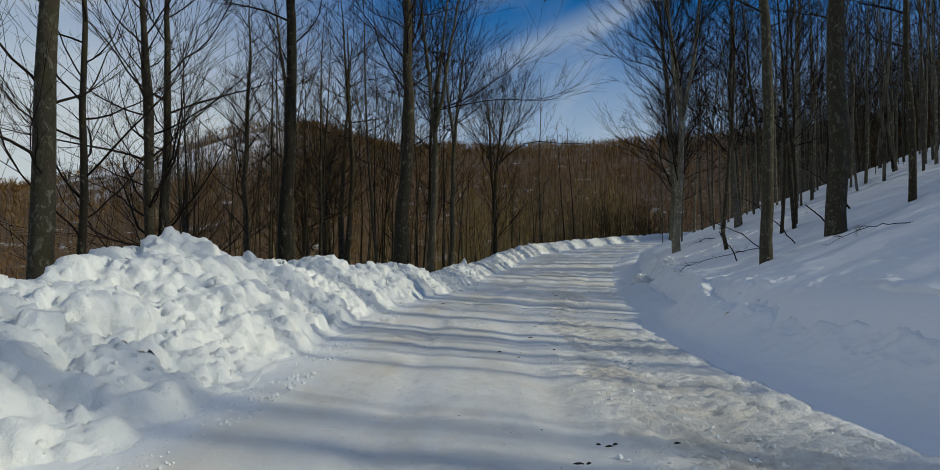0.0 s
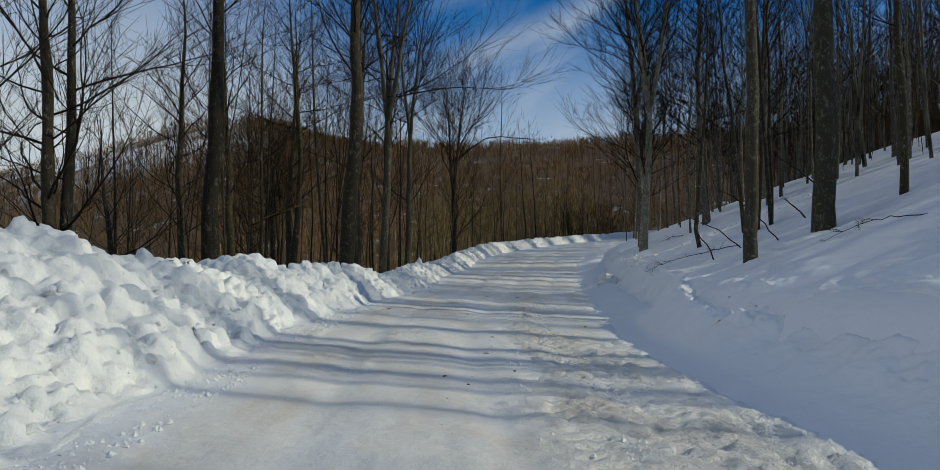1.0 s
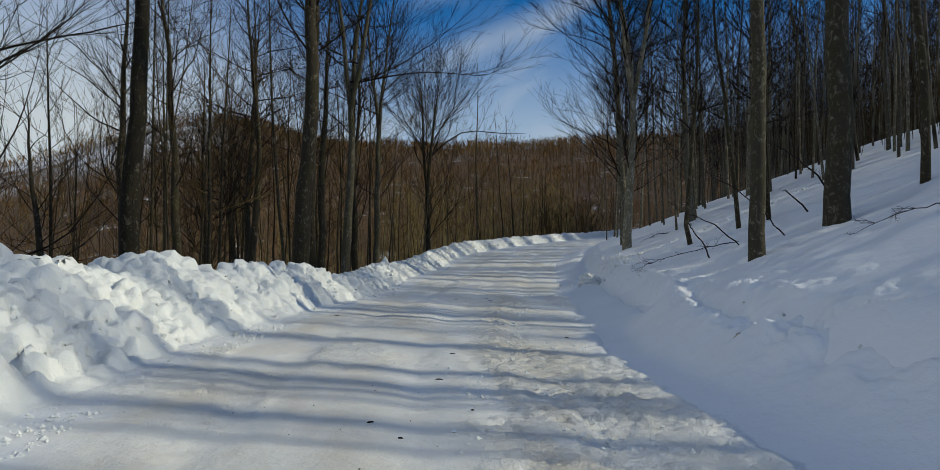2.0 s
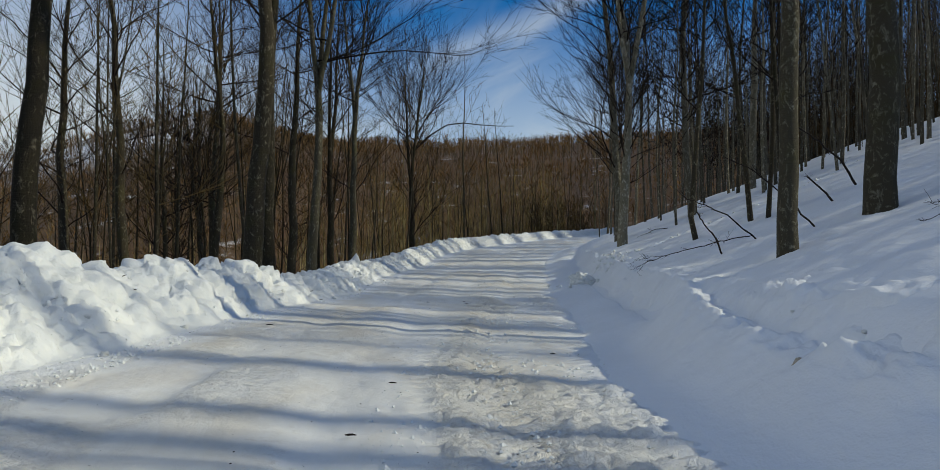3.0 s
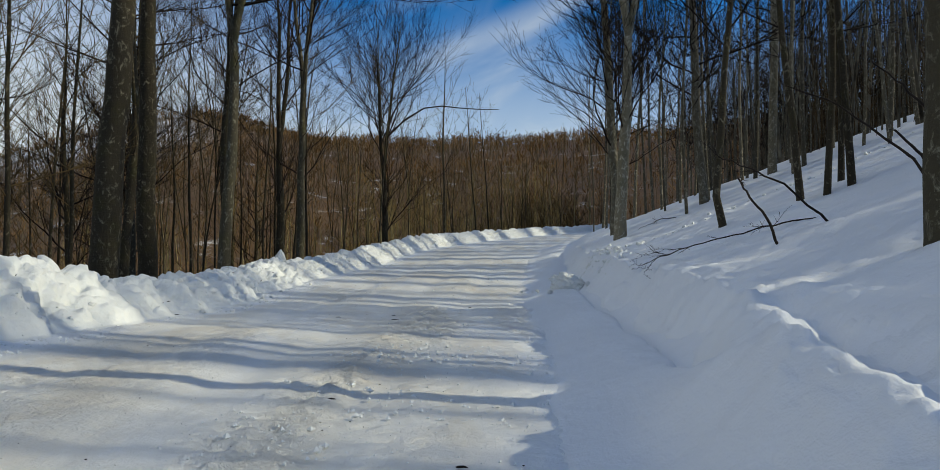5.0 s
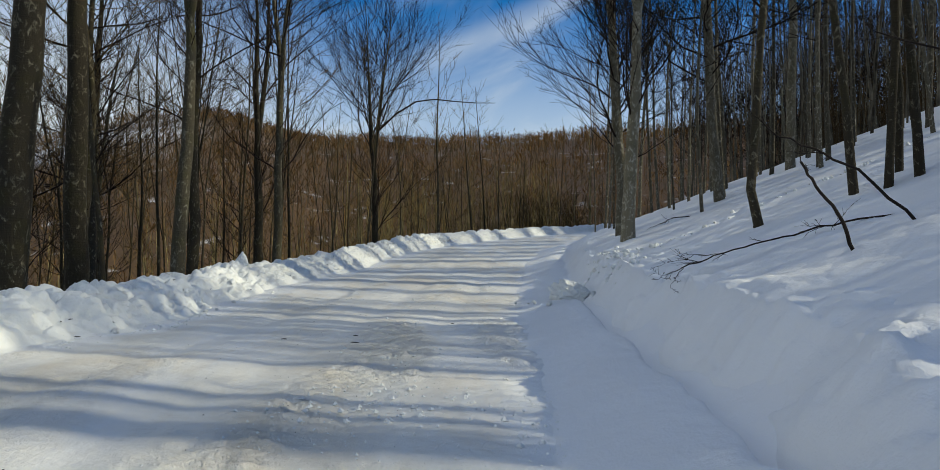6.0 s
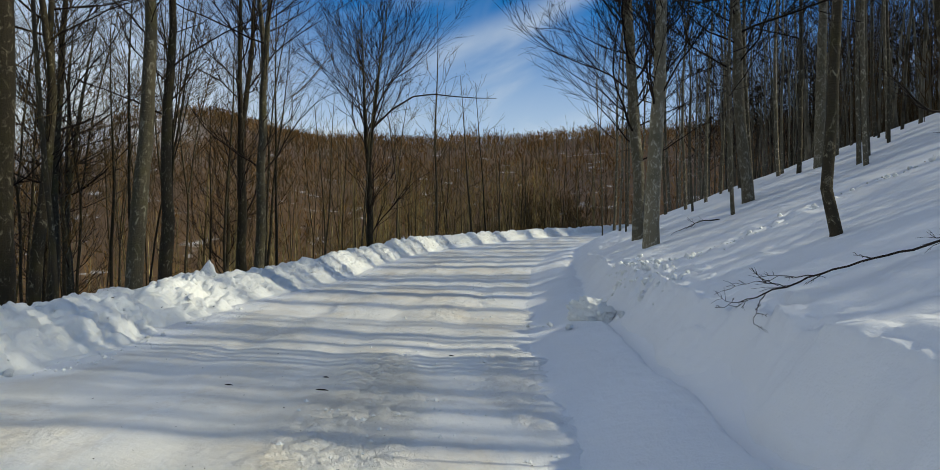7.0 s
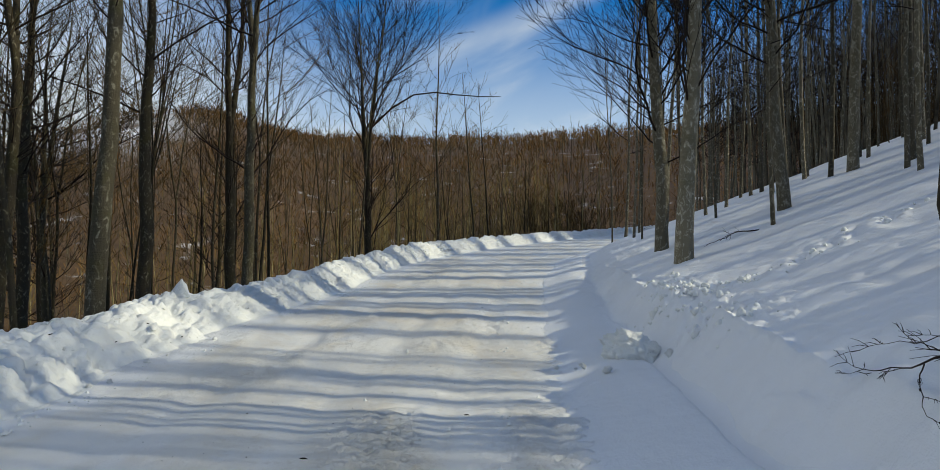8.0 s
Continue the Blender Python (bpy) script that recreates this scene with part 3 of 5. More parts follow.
def right_bank_point(yy, s):
    """The inner bank's surface at yy along the road and s metres in from its edge."""
    base = right_edge(yy) + 0.15 * fbm(yy * 0.7, yy * 0, 3, 81)
    xx = base + s
    zr = road_z(right_edge(yy), yy)
    h = inner_high(yy) + 0.06 * fbm(yy * 0.5, yy * 0 + 2, 3, 82) + 0.05 * fbm(yy * 2.5, yy * 0 + 4, 2, 83)
    h = h - 0.42 * np.exp(-((yy - 31.05) / 0.5) ** 2)
    k = ease(17.5, 21, yy)
    crest = 0.95 + 0.35 * k + 0.8 * ease(14, 11.5, yy)
    steep_cut = 0.14 * ease(-1.1, 0.3, s) + ease(-0.15, crest, s) * (h - 0.14)
    # a rounded apron, a narrow trench where the plough cut, then the bank's face
    trench = 0.70 + 0.045 * fbm(yy * 0.8, yy * 0 + 6, 3, 87)
    gap = ease(36, 31, yy) * (0.55 + 0.45 * ease(0.3, 0.6, vnoise(yy * 0.9, yy * 0 + 8, 91)))
    swell = 0.32 * np.sin(np.clip((s + 1.0) / 1.55, 0, 1) * math.pi / 2) ** 1.7
    ledge = swell - 0.34 * gap * np.exp(-((s - trench) / np.where(s < trench, 0.10, 0.06)) ** 2) + ease(0.62, crest + 0.15, s) * (h - 0.32)
    top = steep_cut * (1 - k) + ledge * k
    filled = k * ease(28.5, 26.5, yy)
    top = np.where(s < crest, top, h - (0.22 - 0.20 * filled) * (s - crest))
    over = ground_z(xx, yy) - zr + 0.015
    soft = 0.5 * (top + over + np.sqrt((top - over) ** 2 + (0.10 + 0.22 * filled) ** 2)) - 0.03 - 0.05 * filled
    hz = top + (soft - top) * ease(0.85, 1.1, s)
    cut = np.where(s < crest, steep_cut, np.maximum(over, h - 0.4 * (s - crest)))
    hz = cut * (1 - k) + hz * k
    hz = hz + (np.maximum(over, hz) - hz) * ease(1.6, 2.4, s)
    broken = ease(28.5, 29.8, yy) * ease(37, 34, yy) * ease(0.9, 1.2, s)
    crumbs = ((0.35 + 0.75 * (1 - k)) * vnoise(xx * 0.9, yy * 0.9, 86) * ease(0.5, 0.9, s) + broken) * ease(2.6, 1.5, s)
    wx, wy = xx + 0.12 * fbm(xx * 4, yy * 4, 3, 92), yy + 0.12 * fbm(xx * 4, yy * 4, 3, 94)
    hz = hz + ease(0.0, 0.5, s) * (0.05 * fbm(xx * 1.3, yy * 1.3, 4, 84) + 0.02 * fbm(xx * 6, yy * 6, 3, 89)) + crumbs * (0.07 * (lumps(wx * 3.1, wy * 3.1, 85) - 0.35) + 0.09 * (lumps(wx * 7, wy * 7, 88) - 0.3) + 0.06 * (lumps(wx * 14, wy * 14, 98) - 0.3) + 0.08 * fbm(xx * 4, yy * 4, 4, 99, 0.6))
    # the crest is nibbled: slumped bites and low humps where the snow has broken away
    nibbled = ease(0.65, 0.95, s) * ease(2.3, 1.5, s) * ease(29, 27, yy)
    hz = hz + nibbled * (0.08 * fbm(wx * 2.2, wy * 2.2, 3, 101) - 0.07 * ease(0.52, 0.72, vnoise(wx * 1.7, wy * 1.7, 102)) + 0.05 * (lumps(wx * 4.5, wy * 4.5, 103) - 0.35))
    hz = hz + trodden(xx, yy)
    hz = hz - 0.08 * ease(-0.85, -1.1, s) - 0.12 * ease(2.7, 3.2, s)
    return xx, zr + hz


def build_right_bank():
    ys = steps((-14, 2, 0.3), (2, 38, 0.07), (38, 46, 0.1), (46, 120, 0.25))
    ss = steps((-1.1, 0, 0.1), (0, 0.5, 0.06), (0.5, 1.0, 0.025), (1.0, 2.2, 0.04), (2.2, 3.2, 0.06))
    yy, s = np.meshgrid(ys, ss, indexing="ij")
    xx, zz = right_bank_point(yy, s)
    g = Geo()
    g.sheet(np.stack([xx, yy, zz], -1))
    tagged(new("snow_bank_inner", g.mesh("snow_bank", SNOW_SOFT)), "smooth shaded bank of cut snow along the hill side of the road", "snow bank", kind="structure")


build_ground()
build_road()
build_left_bank()
build_right_bank()


# ---- trees ----
def grow(rng, h, r0, lean=(0, 0), fork=0.0, first=0.3, limbs=26, twig=2, spread=1.0, wob=0.042, stems=1, thick=1.0, up=20, fuzz=4.8):
    """A bare beech: trunk, limbs and twigs as Geo."""
    trunk, crown, fine = Geo(), Geo(), Geo()

    def axis(p0, d0, length, n, wander, rise, hold=0.0):
        pts, p, d = [np.array(p0)], np.array(p0, float), np.array(d0, float)
        for _ in range(n):
            d = d + (np.asarray(d0) - d) * hold
            d = d + np.array([rng.gauss(0, wander), rng.gauss(0, wander), rng.gauss(0, wander * 0.6) + rise])
            d /= np.linalg.norm(d)
            p = p + d * length / n
            pts.append(p)
        return np.array(pts)

    def spray(p, d, length, rad):
        """A side shoot with its twigs."""
        n = 4 if twig == 2 else 2
        pts = axis(p, d, length, n, 0.13, 0.07)
        fine.tube(pts, np.linspace(rad, 0.005, n + 1) * thick, 3)
        if twig < 2:
            return
        for _ in range(max(2, int(length * fuzz))):
            i = rng.randrange(1, n + 1)
            out = pts[i] - pts[i - 1]
            out = out / np.linalg.norm(out) + np.array([rng.gauss(0, 0.45), rng.gauss(0, 0.45), rng.gauss(0.1, 0.3)])
            q = axis(pts[i], out / np.linalg.norm(out), length * rng.uniform(0.25, 0.55), 1, 0.12, 0.06)
            fine.tube(q, (0.006 * thick, 0.003 * thick), 3)

    def stem(p0, d0, length, rbase, z_first, count, keep=0.0):
        n = max(5, int(length / (2.2, 1.2, 0.9)[twig]))
        pts = axis(p0, d0, length, n, wob, 0.004, 0.45)
        t = np.linspace(0, 1, n + 1)
        rad = rbase * (keep + (1 - keep) * (1 - t ** 1.35)) + 0.012
        if p0[2] < 0.5:
            extra = np.array([[*(pts[0] - (pts[1] - pts[0]) * 0.25)], [*(pts[0] + (pts[1] - pts[0]) * 0.3)]])
            flare = rad.copy()
            flare[0] *= 1.2
            pts2 = np.concatenate([pts[:1], extra[1:], pts[1:]])
            rad2 = np.concatenate([flare[:1], [rad[0] * 1.08], rad[1:]])
            trunk.tube(pts2, rad2, (6, 8, 12)[twig])
        else:
            trunk.tube(pts, rad, (5, 6, 8)[twig])
        turn = rng.uniform(0, 6.28)
        for k in range(count):
            f = z_first + (0.985 - z_first) * ((k + rng.uniform(0, 0.9)) / count) ** 0.9
            x = f * n
            i = min(int(x), n - 1)
            p = pts[i] + (pts[i + 1] - pts[i]) * (x - i)
            turn += 2.4 + rng.uniform(-0.5, 0.5)
            el = radians(up + (58 - up * 0.6) * f * 0.8 + rng.uniform(-18, 18))
            d = np.array([math.cos(turn) * math.cos(el), math.sin(turn) * math.cos(el), math.sin(el)])
            ln = spread * (0.9 + 0.27 * h * (1 - f) ** 0.75) * rng.uniform(0.5, 1.1)
            rb = min(0.4 * (rbase * (1 - f) ** 0.8 + 0.012), 0.008 + 0.006 * ln)
            m = (3, 5, 9)[twig]
            br = axis(p, d, ln, m, (0.15, 0.15, 0.16)[twig], (0.085, 0.085, 0.055)[twig])
            br_r = np.linspace(rb, 0.006, m + 1)
            crown.tube(br, br_r, 4 if twig == 2 else 3)
            for _ in range(int(ln * (2.5 * fuzz / 4.8, 2.2, 1.1)[2 - twig]) + 1):
                j = rng.randrange(1, m + 1)
                out = br[j] - br[j - 1]
                out = out / np.linalg.norm(out) + np.array([rng.gauss(0, 0.38), rng.gauss(0, 0.38), rng.gauss(0.12, 0.28)])
                spray(br[j], out / np.linalg.norm(out), ln * rng.uniform(0.25, 0.55), max(0.006, br_r[j] * 0.5))
        return pts, rad

    for s in range(stems):
        a = rng.uniform(0, 6.28)
        tilt = 0.0 if stems == 1 else 0.05
        d0 = np.array([lean[0] + tilt * math.cos(a + s * 3), lean[1] + tilt * math.sin(a + s * 3), 1.0])
        d0 /= np.linalg.norm(d0)
        p0 = np.array([0.9 * r0 * s * math.cos(a), 0.9 * r0 * s * math.sin(a), 0.0])
        if fork:
            pts, rad = stem(p0, d0, h * fork, r0, first / fork if first < fork else 0.8, max(3, int(limbs * 0.25)), 0.6)
            top = pts[-1] - (pts[-1] - pts[-2]) * 0.15
            b = rng.uniform(0, 6.28)
            for side in range(2 if rng.random() < 0.7 else 3):
                e = np.array([0.14 * math.cos(b + side * 2.6), 0.14 * math.sin(b + side * 2.6), 1.0])
                stem(top, e / np.linalg.norm(e), h * (1 - fork) * rng.uniform(0.85, 1.05), r0 * 0.52, 0.12, int(limbs * 0.45))
        else:
            stem(p0, d0, h, r0, first, limbs)
    return trunk, crown, fine


def tree(seed, x, y, h, r0, bark, label, group="", turn=0.0, sink=0.25, twigs=None, **how):
    rng = random.Random(seed)
    twigs = twigs or TWIGS
    trunk, crown, fine = grow(rng, h, r0 * 0.9, thick=how.pop("thick", 1 + max(0, y - 30) / 110), **how)
    base = new("beech_tree")
    base.empty_display_size = 0.3
    base.matrix_world = pose(x, y, float(ground_z(x, y)) - sink, 0, 0, turn)
    part("trunk", trunk, bark, base)
    limbs = part("crown", crown, twigs, base, "bare ascending limbs")
    tagged(part("twig_canopy", fine, twigs, limbs, "fine bare twigs"), kind="stuff")
    return tagged(base, label, "tree", group)


VALLEY = "bare beeches along the valley side"
PALE_VALLEY = "bare beech with pale mottled bark behind the snow bank"
BROWN = "tall bare beech with brown mossy bark behind the snow bank"
# x, y, height, radius at the foot, lean, further shape
for k, (x, y, h, r, lean, how) in enumerate([
    (-7.62, 12.63, 17, 0.25, (0.01, 0), dict(fork=0.55, first=0.22, limbs=22)),
    (-8.2, 14.2, 13, 0.10, (0.02, 0), dict(first=0.22, limbs=24)),
    (-10.31, 22.7, 19, 0.20, (-0.03, 0), dict(first=0.2, limbs=22, stems=3)),
    (-13.1, 34.0, 13, 0.22, (-0.12, 0.0), dict(first=0.3, limbs=18, wob=0.06)),
    (-12.06, 37.6, 21, 0.25, (0, 0), dict(first=0.32, limbs=30)),
    (-6.03, 22.7, 22, 0.27, (0.0, 0), dict(first=0.42, limbs=24)),
    (-8.74, 36.0, 20, 0.23, (-0.09, 0), dict(first=0.36, limbs=26)),
    (-7.72, 43.7, 21, 0.24, (0.01, 0), dict(fork=0.5, first=0.3, limbs=36)),
    (-3.15, 30.0, 22, 0.34, (0.03, 0), dict(first=0.42, limbs=26)),
    (-3.0, 32.6, 21, 0.27, (0.0, 0), dict(first=0.42, limbs=24)),
    (-2.0, 36.4, 19, 0.22, (0.01, 0), dict(fork=0.45, first=0.38, limbs=30)),
    (-4.36, 45.6, 20, 0.27, (0.0, 0), dict(first=0.4, limbs=28)),
    (-2.68, 51.8, 20, 0.26, (0, 0), dict(fork=0.4, first=0.2, limbs=44, up=34)),
    (-1.3, 47.5, 19, 0.22, (0.02, 0), dict(fork=0.5, first=0.25, limbs=40, up=34)),
    (-8.25, 69.8, 18, 0.2, (0, 0), dict(first=0.22, limbs=34)),
    (2.44, 66.4, 20, 0.28, (0, 0), dict(fork=0.42, first=0.15, limbs=46, spread=1.7, up=40)),
    (-10.76, 53.2, 19, 0.28, (-0.02, 0), dict(fork=0.4, first=0.25, limbs=34)),
    (-8.85, 46.6, 20, 0.26, (0.02, 0), dict(first=0.35, limbs=28)),
    (-10.2, 45.0, 17, 0.17, (-0.05, 0), dict(first=0.25, limbs=26)),
    (-13.5, 56.0, 18, 0.2, (0, 0), dict(first=0.25, limbs=28)),
    (-17.3, 66.5, 18, 0.2, (0, 0), dict(first=0.25, limbs=28)),
]):
    how.setdefault("spread", 1.35)
    how["fuzz"] = 3.2
    how.setdefault("up", 10)
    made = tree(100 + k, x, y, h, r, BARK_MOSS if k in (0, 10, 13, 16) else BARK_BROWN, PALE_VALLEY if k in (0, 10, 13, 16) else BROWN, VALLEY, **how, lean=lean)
    if k == 15:  # the long bare arm that it stretches over the road
        arm = Geo()
        arm.tube(np.array([(0.2, 0, 10.8), (1.6, 0, 12.2), (3.0, 0.1, 13.1), (4.4, 0.1, 13.3), (5.8, 0, 13.15), (7.4, -0.1, 13.05), (8.8, 0, 13.1)]), (0.07, 0.06, 0.05, 0.045, 0.04, 0.03, 0.02), 5)
        for q in range(9):
            x0, up = 2.5 + 0.6 * q, 0.7 + 0.5 * (q % 3)
            arm.tube(np.array([(x0, 0.05, 13.1), (x0 + 0.35, 0.2 * (q % 2), 13.1 + up * 0.6), (x0 + 0.5, 0.1, 13.1 + up)]), (0.014, 0.01, 0.006), 3)
        part("limb", arm, TWIGS, made, "long bare horizontal limb")

BEND = "bare beeches beyond the bend"
for k, (x, y, h, r) in enumerate(((18.5, 93, 15, 0.13), (20.5, 97, 17, 0.15), (23.5, 101, 16, 0.14), (26, 104, 18, 0.16), (28.5, 108, 17, 0.15), (31, 111, 16, 0.14), (14, 90, 13, 0.11), (24.5, 95, 15, 0.12))):
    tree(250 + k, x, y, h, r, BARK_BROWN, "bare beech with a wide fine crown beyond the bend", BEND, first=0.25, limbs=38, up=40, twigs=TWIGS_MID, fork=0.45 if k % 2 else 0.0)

SLOPE = "bare beeches on the snowy slope"
DARK = "bare beech with dark lichen-spotted bark rising from the snowy slope"
PALE = "bare beech with pale blotched bark rising from the snowy slope"
for k, (x, y, h, r, lean, how) in enumerate([
    (8.46, 19.57, 19, 0.18, (0.0, 0), dict(first=0.35, limbs=26)),
    (11.0, 20.6, 20, 0.31, (0.0, 0), dict(fork=0.55, first=0.3, limbs=28)),
    (11.16, 37.05, 21, 0.23, (0.03, 0), dict(fork=0.35, first=0.14, limbs=72, spread=1.0, up=28)),
    (12.66, 42.17, 21, 0.22, (-0.06, 0), dict(first=0.14, limbs=70, spread=1.05, up=26)),
    (10.6, 28.3, 12, 0.08, (0.0, 0), dict(first=0.3, limbs=22)),
    (13.55, 20.97, 14, 0.11, (0, 0), dict(first=0.3, limbs=20)),
    (15.93, 40.7, 20, 0.2, (0, 0), dict(first=0.22, limbs=56, spread=1.15)),
    (21.8, 45.84, 21, 0.22, (0, 0), dict(first=0.35, limbs=30)),
    (12.2, 27.9, 12, 0.075, (-0.10, 0.0), dict(first=0.3, limbs=20)),
    (12.45, 27.4, 12, 0.065, (-0.03, 0), dict(first=0.3, limbs=20)),
    (12.9, 27.2, 12, 0.075, (-0.07, 0), dict(first=0.3, limbs=18)),
    (13.6, 28.6, 12, 0.065, (0.02, 0), dict(first=0.3, limbs=18)),
]):
    dark = k in (0, 1, 4, 5, 8, 9, 10, 11)
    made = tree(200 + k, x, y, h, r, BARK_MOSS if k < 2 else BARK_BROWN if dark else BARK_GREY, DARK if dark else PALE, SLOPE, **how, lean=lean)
    if k == 4:  # swept sideways at the foot by the creeping snow
        for p in made.children_recursive:
            for v in p.data.vertices:
                v.co.x -= 0.17 * float(ease(0.2, 0.85, v.co.z)) - 0.05 * float(ease(0.9, 3.0, v.co.z))


# unseen trees added uphill; their low crowns shade the outer bank
for k in range(7):
    line, x = 29.1 + 0.27 * k, (21.0, 24.5, 22.2, 26.0, 20.4, 23.4, 25.2)[k]
    tree(280 + k, x, line - 0.18 * (x - 8), 9.5, 0.05, BARK_DIM, "young bare beech with a dense crown on the snowy slope", SLOPE, first=0.42, limbs=26, twig=1, thick=1.7, spread=0.9)


def transformed(geo, x, y, z, turn, s, tilt):
    """A geo's points, turned, scaled and moved."""
    v = np.concatenate(geo.v) * s
    c, n = math.cos(turn), math.sin(turn)
    out = np.stack([v[:, 0] * c - v[:, 1] * n + v[:, 2] * tilt[0] + x, v[:, 0] * n + v[:, 1] * c + v[:, 2] * tilt[1] + y, v[:, 2] + z], -1)
    return out, np.concatenate(geo.f)


def merge(into, geo, *where):
    v, f = transformed(geo, *where)
    into.v.append(v)
    into.f.append(f + into.n)
    into.n += len(v)


# where the wood above the bank is set thick to shade the road, along the line that the low sun follows
SHADE_BANDS = ((-9.2, 0.8), (3.2, 5.2), (7.75, 7.95), (9.1, 10.1), (11.0, 11.7), (12.65, 12.85), (15.1, 15.75), (17.3, 18.0), (18.9, 19.7), (20.6, 21.7), (22.25, 22.75), (24.6, 26.0), (26.3, 27.4), (27.7, 29.0), (30.65, 30.75), (32.1, 32.2), (34.4, 35.2), (36.9, 37.6), (39.3, 39.9), (41.5, 42.1), (43.6, 44.1), (47.7, 48.3), (50.8, 51.3), (54.0, 54.6), (57.4, 58.0), (61.3, 62.0), (65.6, 66.3), (70.2, 71.0), (75.0, 76.2), (80.0, 81.6))


def build_forest():
    """Further trees: a few grown once, then repeated; the rest of the woods joined."""
    rng = random.Random(7)
    kinds = []
    for k in range(8):
        h = rng.uniform(16, 21)
        kinds.append(dict(h=h, r0=rng.uniform(0.045, 0.1), first=rng.uniform(0.25, 0.42), limbs=20, twig=1, wob=0.025, thick=1.6, fork=0.45 if k % 3 == 0 else 0.0))
    masters = {}
    taken = []

    def glade(x, y):
        """Lanes through the wood, down which the low sun reaches the slope."""
        line = y + 0.18 * (x - 8)
        return line < 84 and (x < 55 or line > 44) and not any(a <= line <= b for a, b in SHADE_BANDS)

    def clear(x, y, gap):
        if x > 8 and glade(x, y):
            return False
        if any((x - a) ** 2 + (y - b) ** 2 < gap * gap for a, b in taken):
            return False
        taken.append((x, y))
        return True

    def place(x, y, bark, label, group, s=0.0):
        k = rng.randrange(8)
        key = (k, group)
        if key not in masters:
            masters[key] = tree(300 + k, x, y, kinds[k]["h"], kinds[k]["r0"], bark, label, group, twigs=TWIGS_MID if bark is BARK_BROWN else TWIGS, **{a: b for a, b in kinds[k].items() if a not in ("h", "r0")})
            return
        s = s or rng.uniform(0.75, 1.15)
        m = Matrix.LocRotScale((x, y, float(ground_z(x, y)) - 0.25), Euler((rng.gauss(0, 0.04), rng.gauss(0, 0.04), rng.uniform(0, 6.28))), (s, s, s))
        copy_thing(masters[key], m)

    # slender trunks that can be told apart at the wood's edge
    for x, y, s in ((17.85, 50.1, 1.25), (19.3, 51.1, 0.9), (22.5, 50.1, 0.9), (21.1, 46.2, 1.2), (24.4, 48.5, 1.0), (29.0, 54.0, 0.9), (30.2, 53.7, 1.1), (26.0, 47.3, 1.4), (21.3, 52.6, 1.1), (21.7, 52.3, 1.0), (21.3, 53.6, 0.9), (17.9, 54.7, 1.1),
                    (17.8, 52.4, 1.0), (14.0, 38.0, 0.75), (16.4, 41.3, 0.9), (19.3, 39.9, 0.9), (20.7, 41.4, 1.0), (20.0, 35.3, 0.8), (21.8, 37.7, 0.9), (24.0, 36.0, 1.0), (23.6, 34.6, 0.9), (14.9, 50.0, 0.8), (15.6, 53.0, 0.9), (14.6, 47.2, 0.7), (16.9, 58.0, 0.9), (18.6, 60.5, 1.0), (17.6, 62.5, 0.9)):
        taken.append((x, y))
        place(x, y, BARK_DIM, "slender bare beech in the wood on the slope", "wood on the slope", s)
    count = 0
    while count < 215:
        y = rng.uniform(30, 98)
        d = (5.0 if y < 42 else 2.6) + rng.random() ** 1.25 * 34
        x = float(right_edge(y)) + d
        if (y < 44 and d < 9) or (y < 60 and d < 5) or not clear(x, y, 1.3):
            continue
        place(x, y, BARK_DIM, "slender bare beech in the wood on the slope", "wood on the slope")
        count += 1
    count = 0
    while count < 104:
        y = rng.uniform(46, 112) if count > 24 else rng.uniform(34, 62)
        d = 2.6 + rng.random() * 24 if count > 24 else rng.uniform(6, 22)
        x = float(left_edge(y)) - d
        if (y < 70 and d < 6) or not clear(x, y, 1.6):
            continue
        place(x, y, BARK_BROWN, "slender bare beech in the wood below the road", "wood below the road")
        count += 1

    lean_kinds = []
    for k in range(8):
        lean_kinds.append(grow(random.Random(500 + k), rng.uniform(14, 19), rng.uniform(0.05, 0.12), first=rng.uniform(0.35, 0.5), limbs=8, twig=0, wob=0.02, thick=1.6))

    slope_kinds = []
    for k in range(8):
        slope_kinds.append(grow(random.Random(600 + k), rng.uniform(14, 19), rng.uniform(0.05, 0.12), first=rng.uniform(0.3, 0.45), limbs=14, twig=0, wob=0.02, thick=2.5, spread=1.3))

    open_kinds = [grow(random.Random(700 + k), rng.uniform(14, 19), rng.uniform(0.035, 0.085), first=rng.uniform(0.4, 0.55), limbs=12, twig=0, wob=0.03, thick=1.3) for k in range(8)]

    def mass(name, label, n, pick, bark, twigs, gap, stock):
        trunks, crowns = Geo(), Geo()
        made = tries = 0
        while made < n and tries < n * 6:
            tries += 1
            x, y = pick()
            if not clear(x, y, gap):
                continue
            k = rng.randrange(8)
            where = (x, y, float(ground_z(x, y)) - 0.3, rng.uniform(0, 6.28), rng.uniform(0.7, 1.1), (rng.gauss(0, 0.035), rng.gauss(0, 0.035)))
            merge(trunks, stock[k][0], *where)
            merge(crowns, stock[k][1], *where)
            merge(crowns, stock[k][2], *where)
            made += 1
        base = new(name)
        part("trunks", trunks, bark, base)
        part("twigs", crowns, twigs, base)
        tagged(base, label, "woodland", kind="stuff")

    # trees out of view, added for the shadow stripes they throw on the road
    stand = [(13.2, 7.85), (30.0, 12.75), (24.0, 30.7), (28.0, 32.15), (17.0, 9.6), (22.0, 9.4), (26.0, 9.9), (16.0, 11.3), (21.0, 11.5), (27.0, 11.1), (18.0, 15.4), (24.0, 15.3), (30.0, 15.6), (20.0, 22.5), (28.0, 22.4), (23.0, 17.6)]
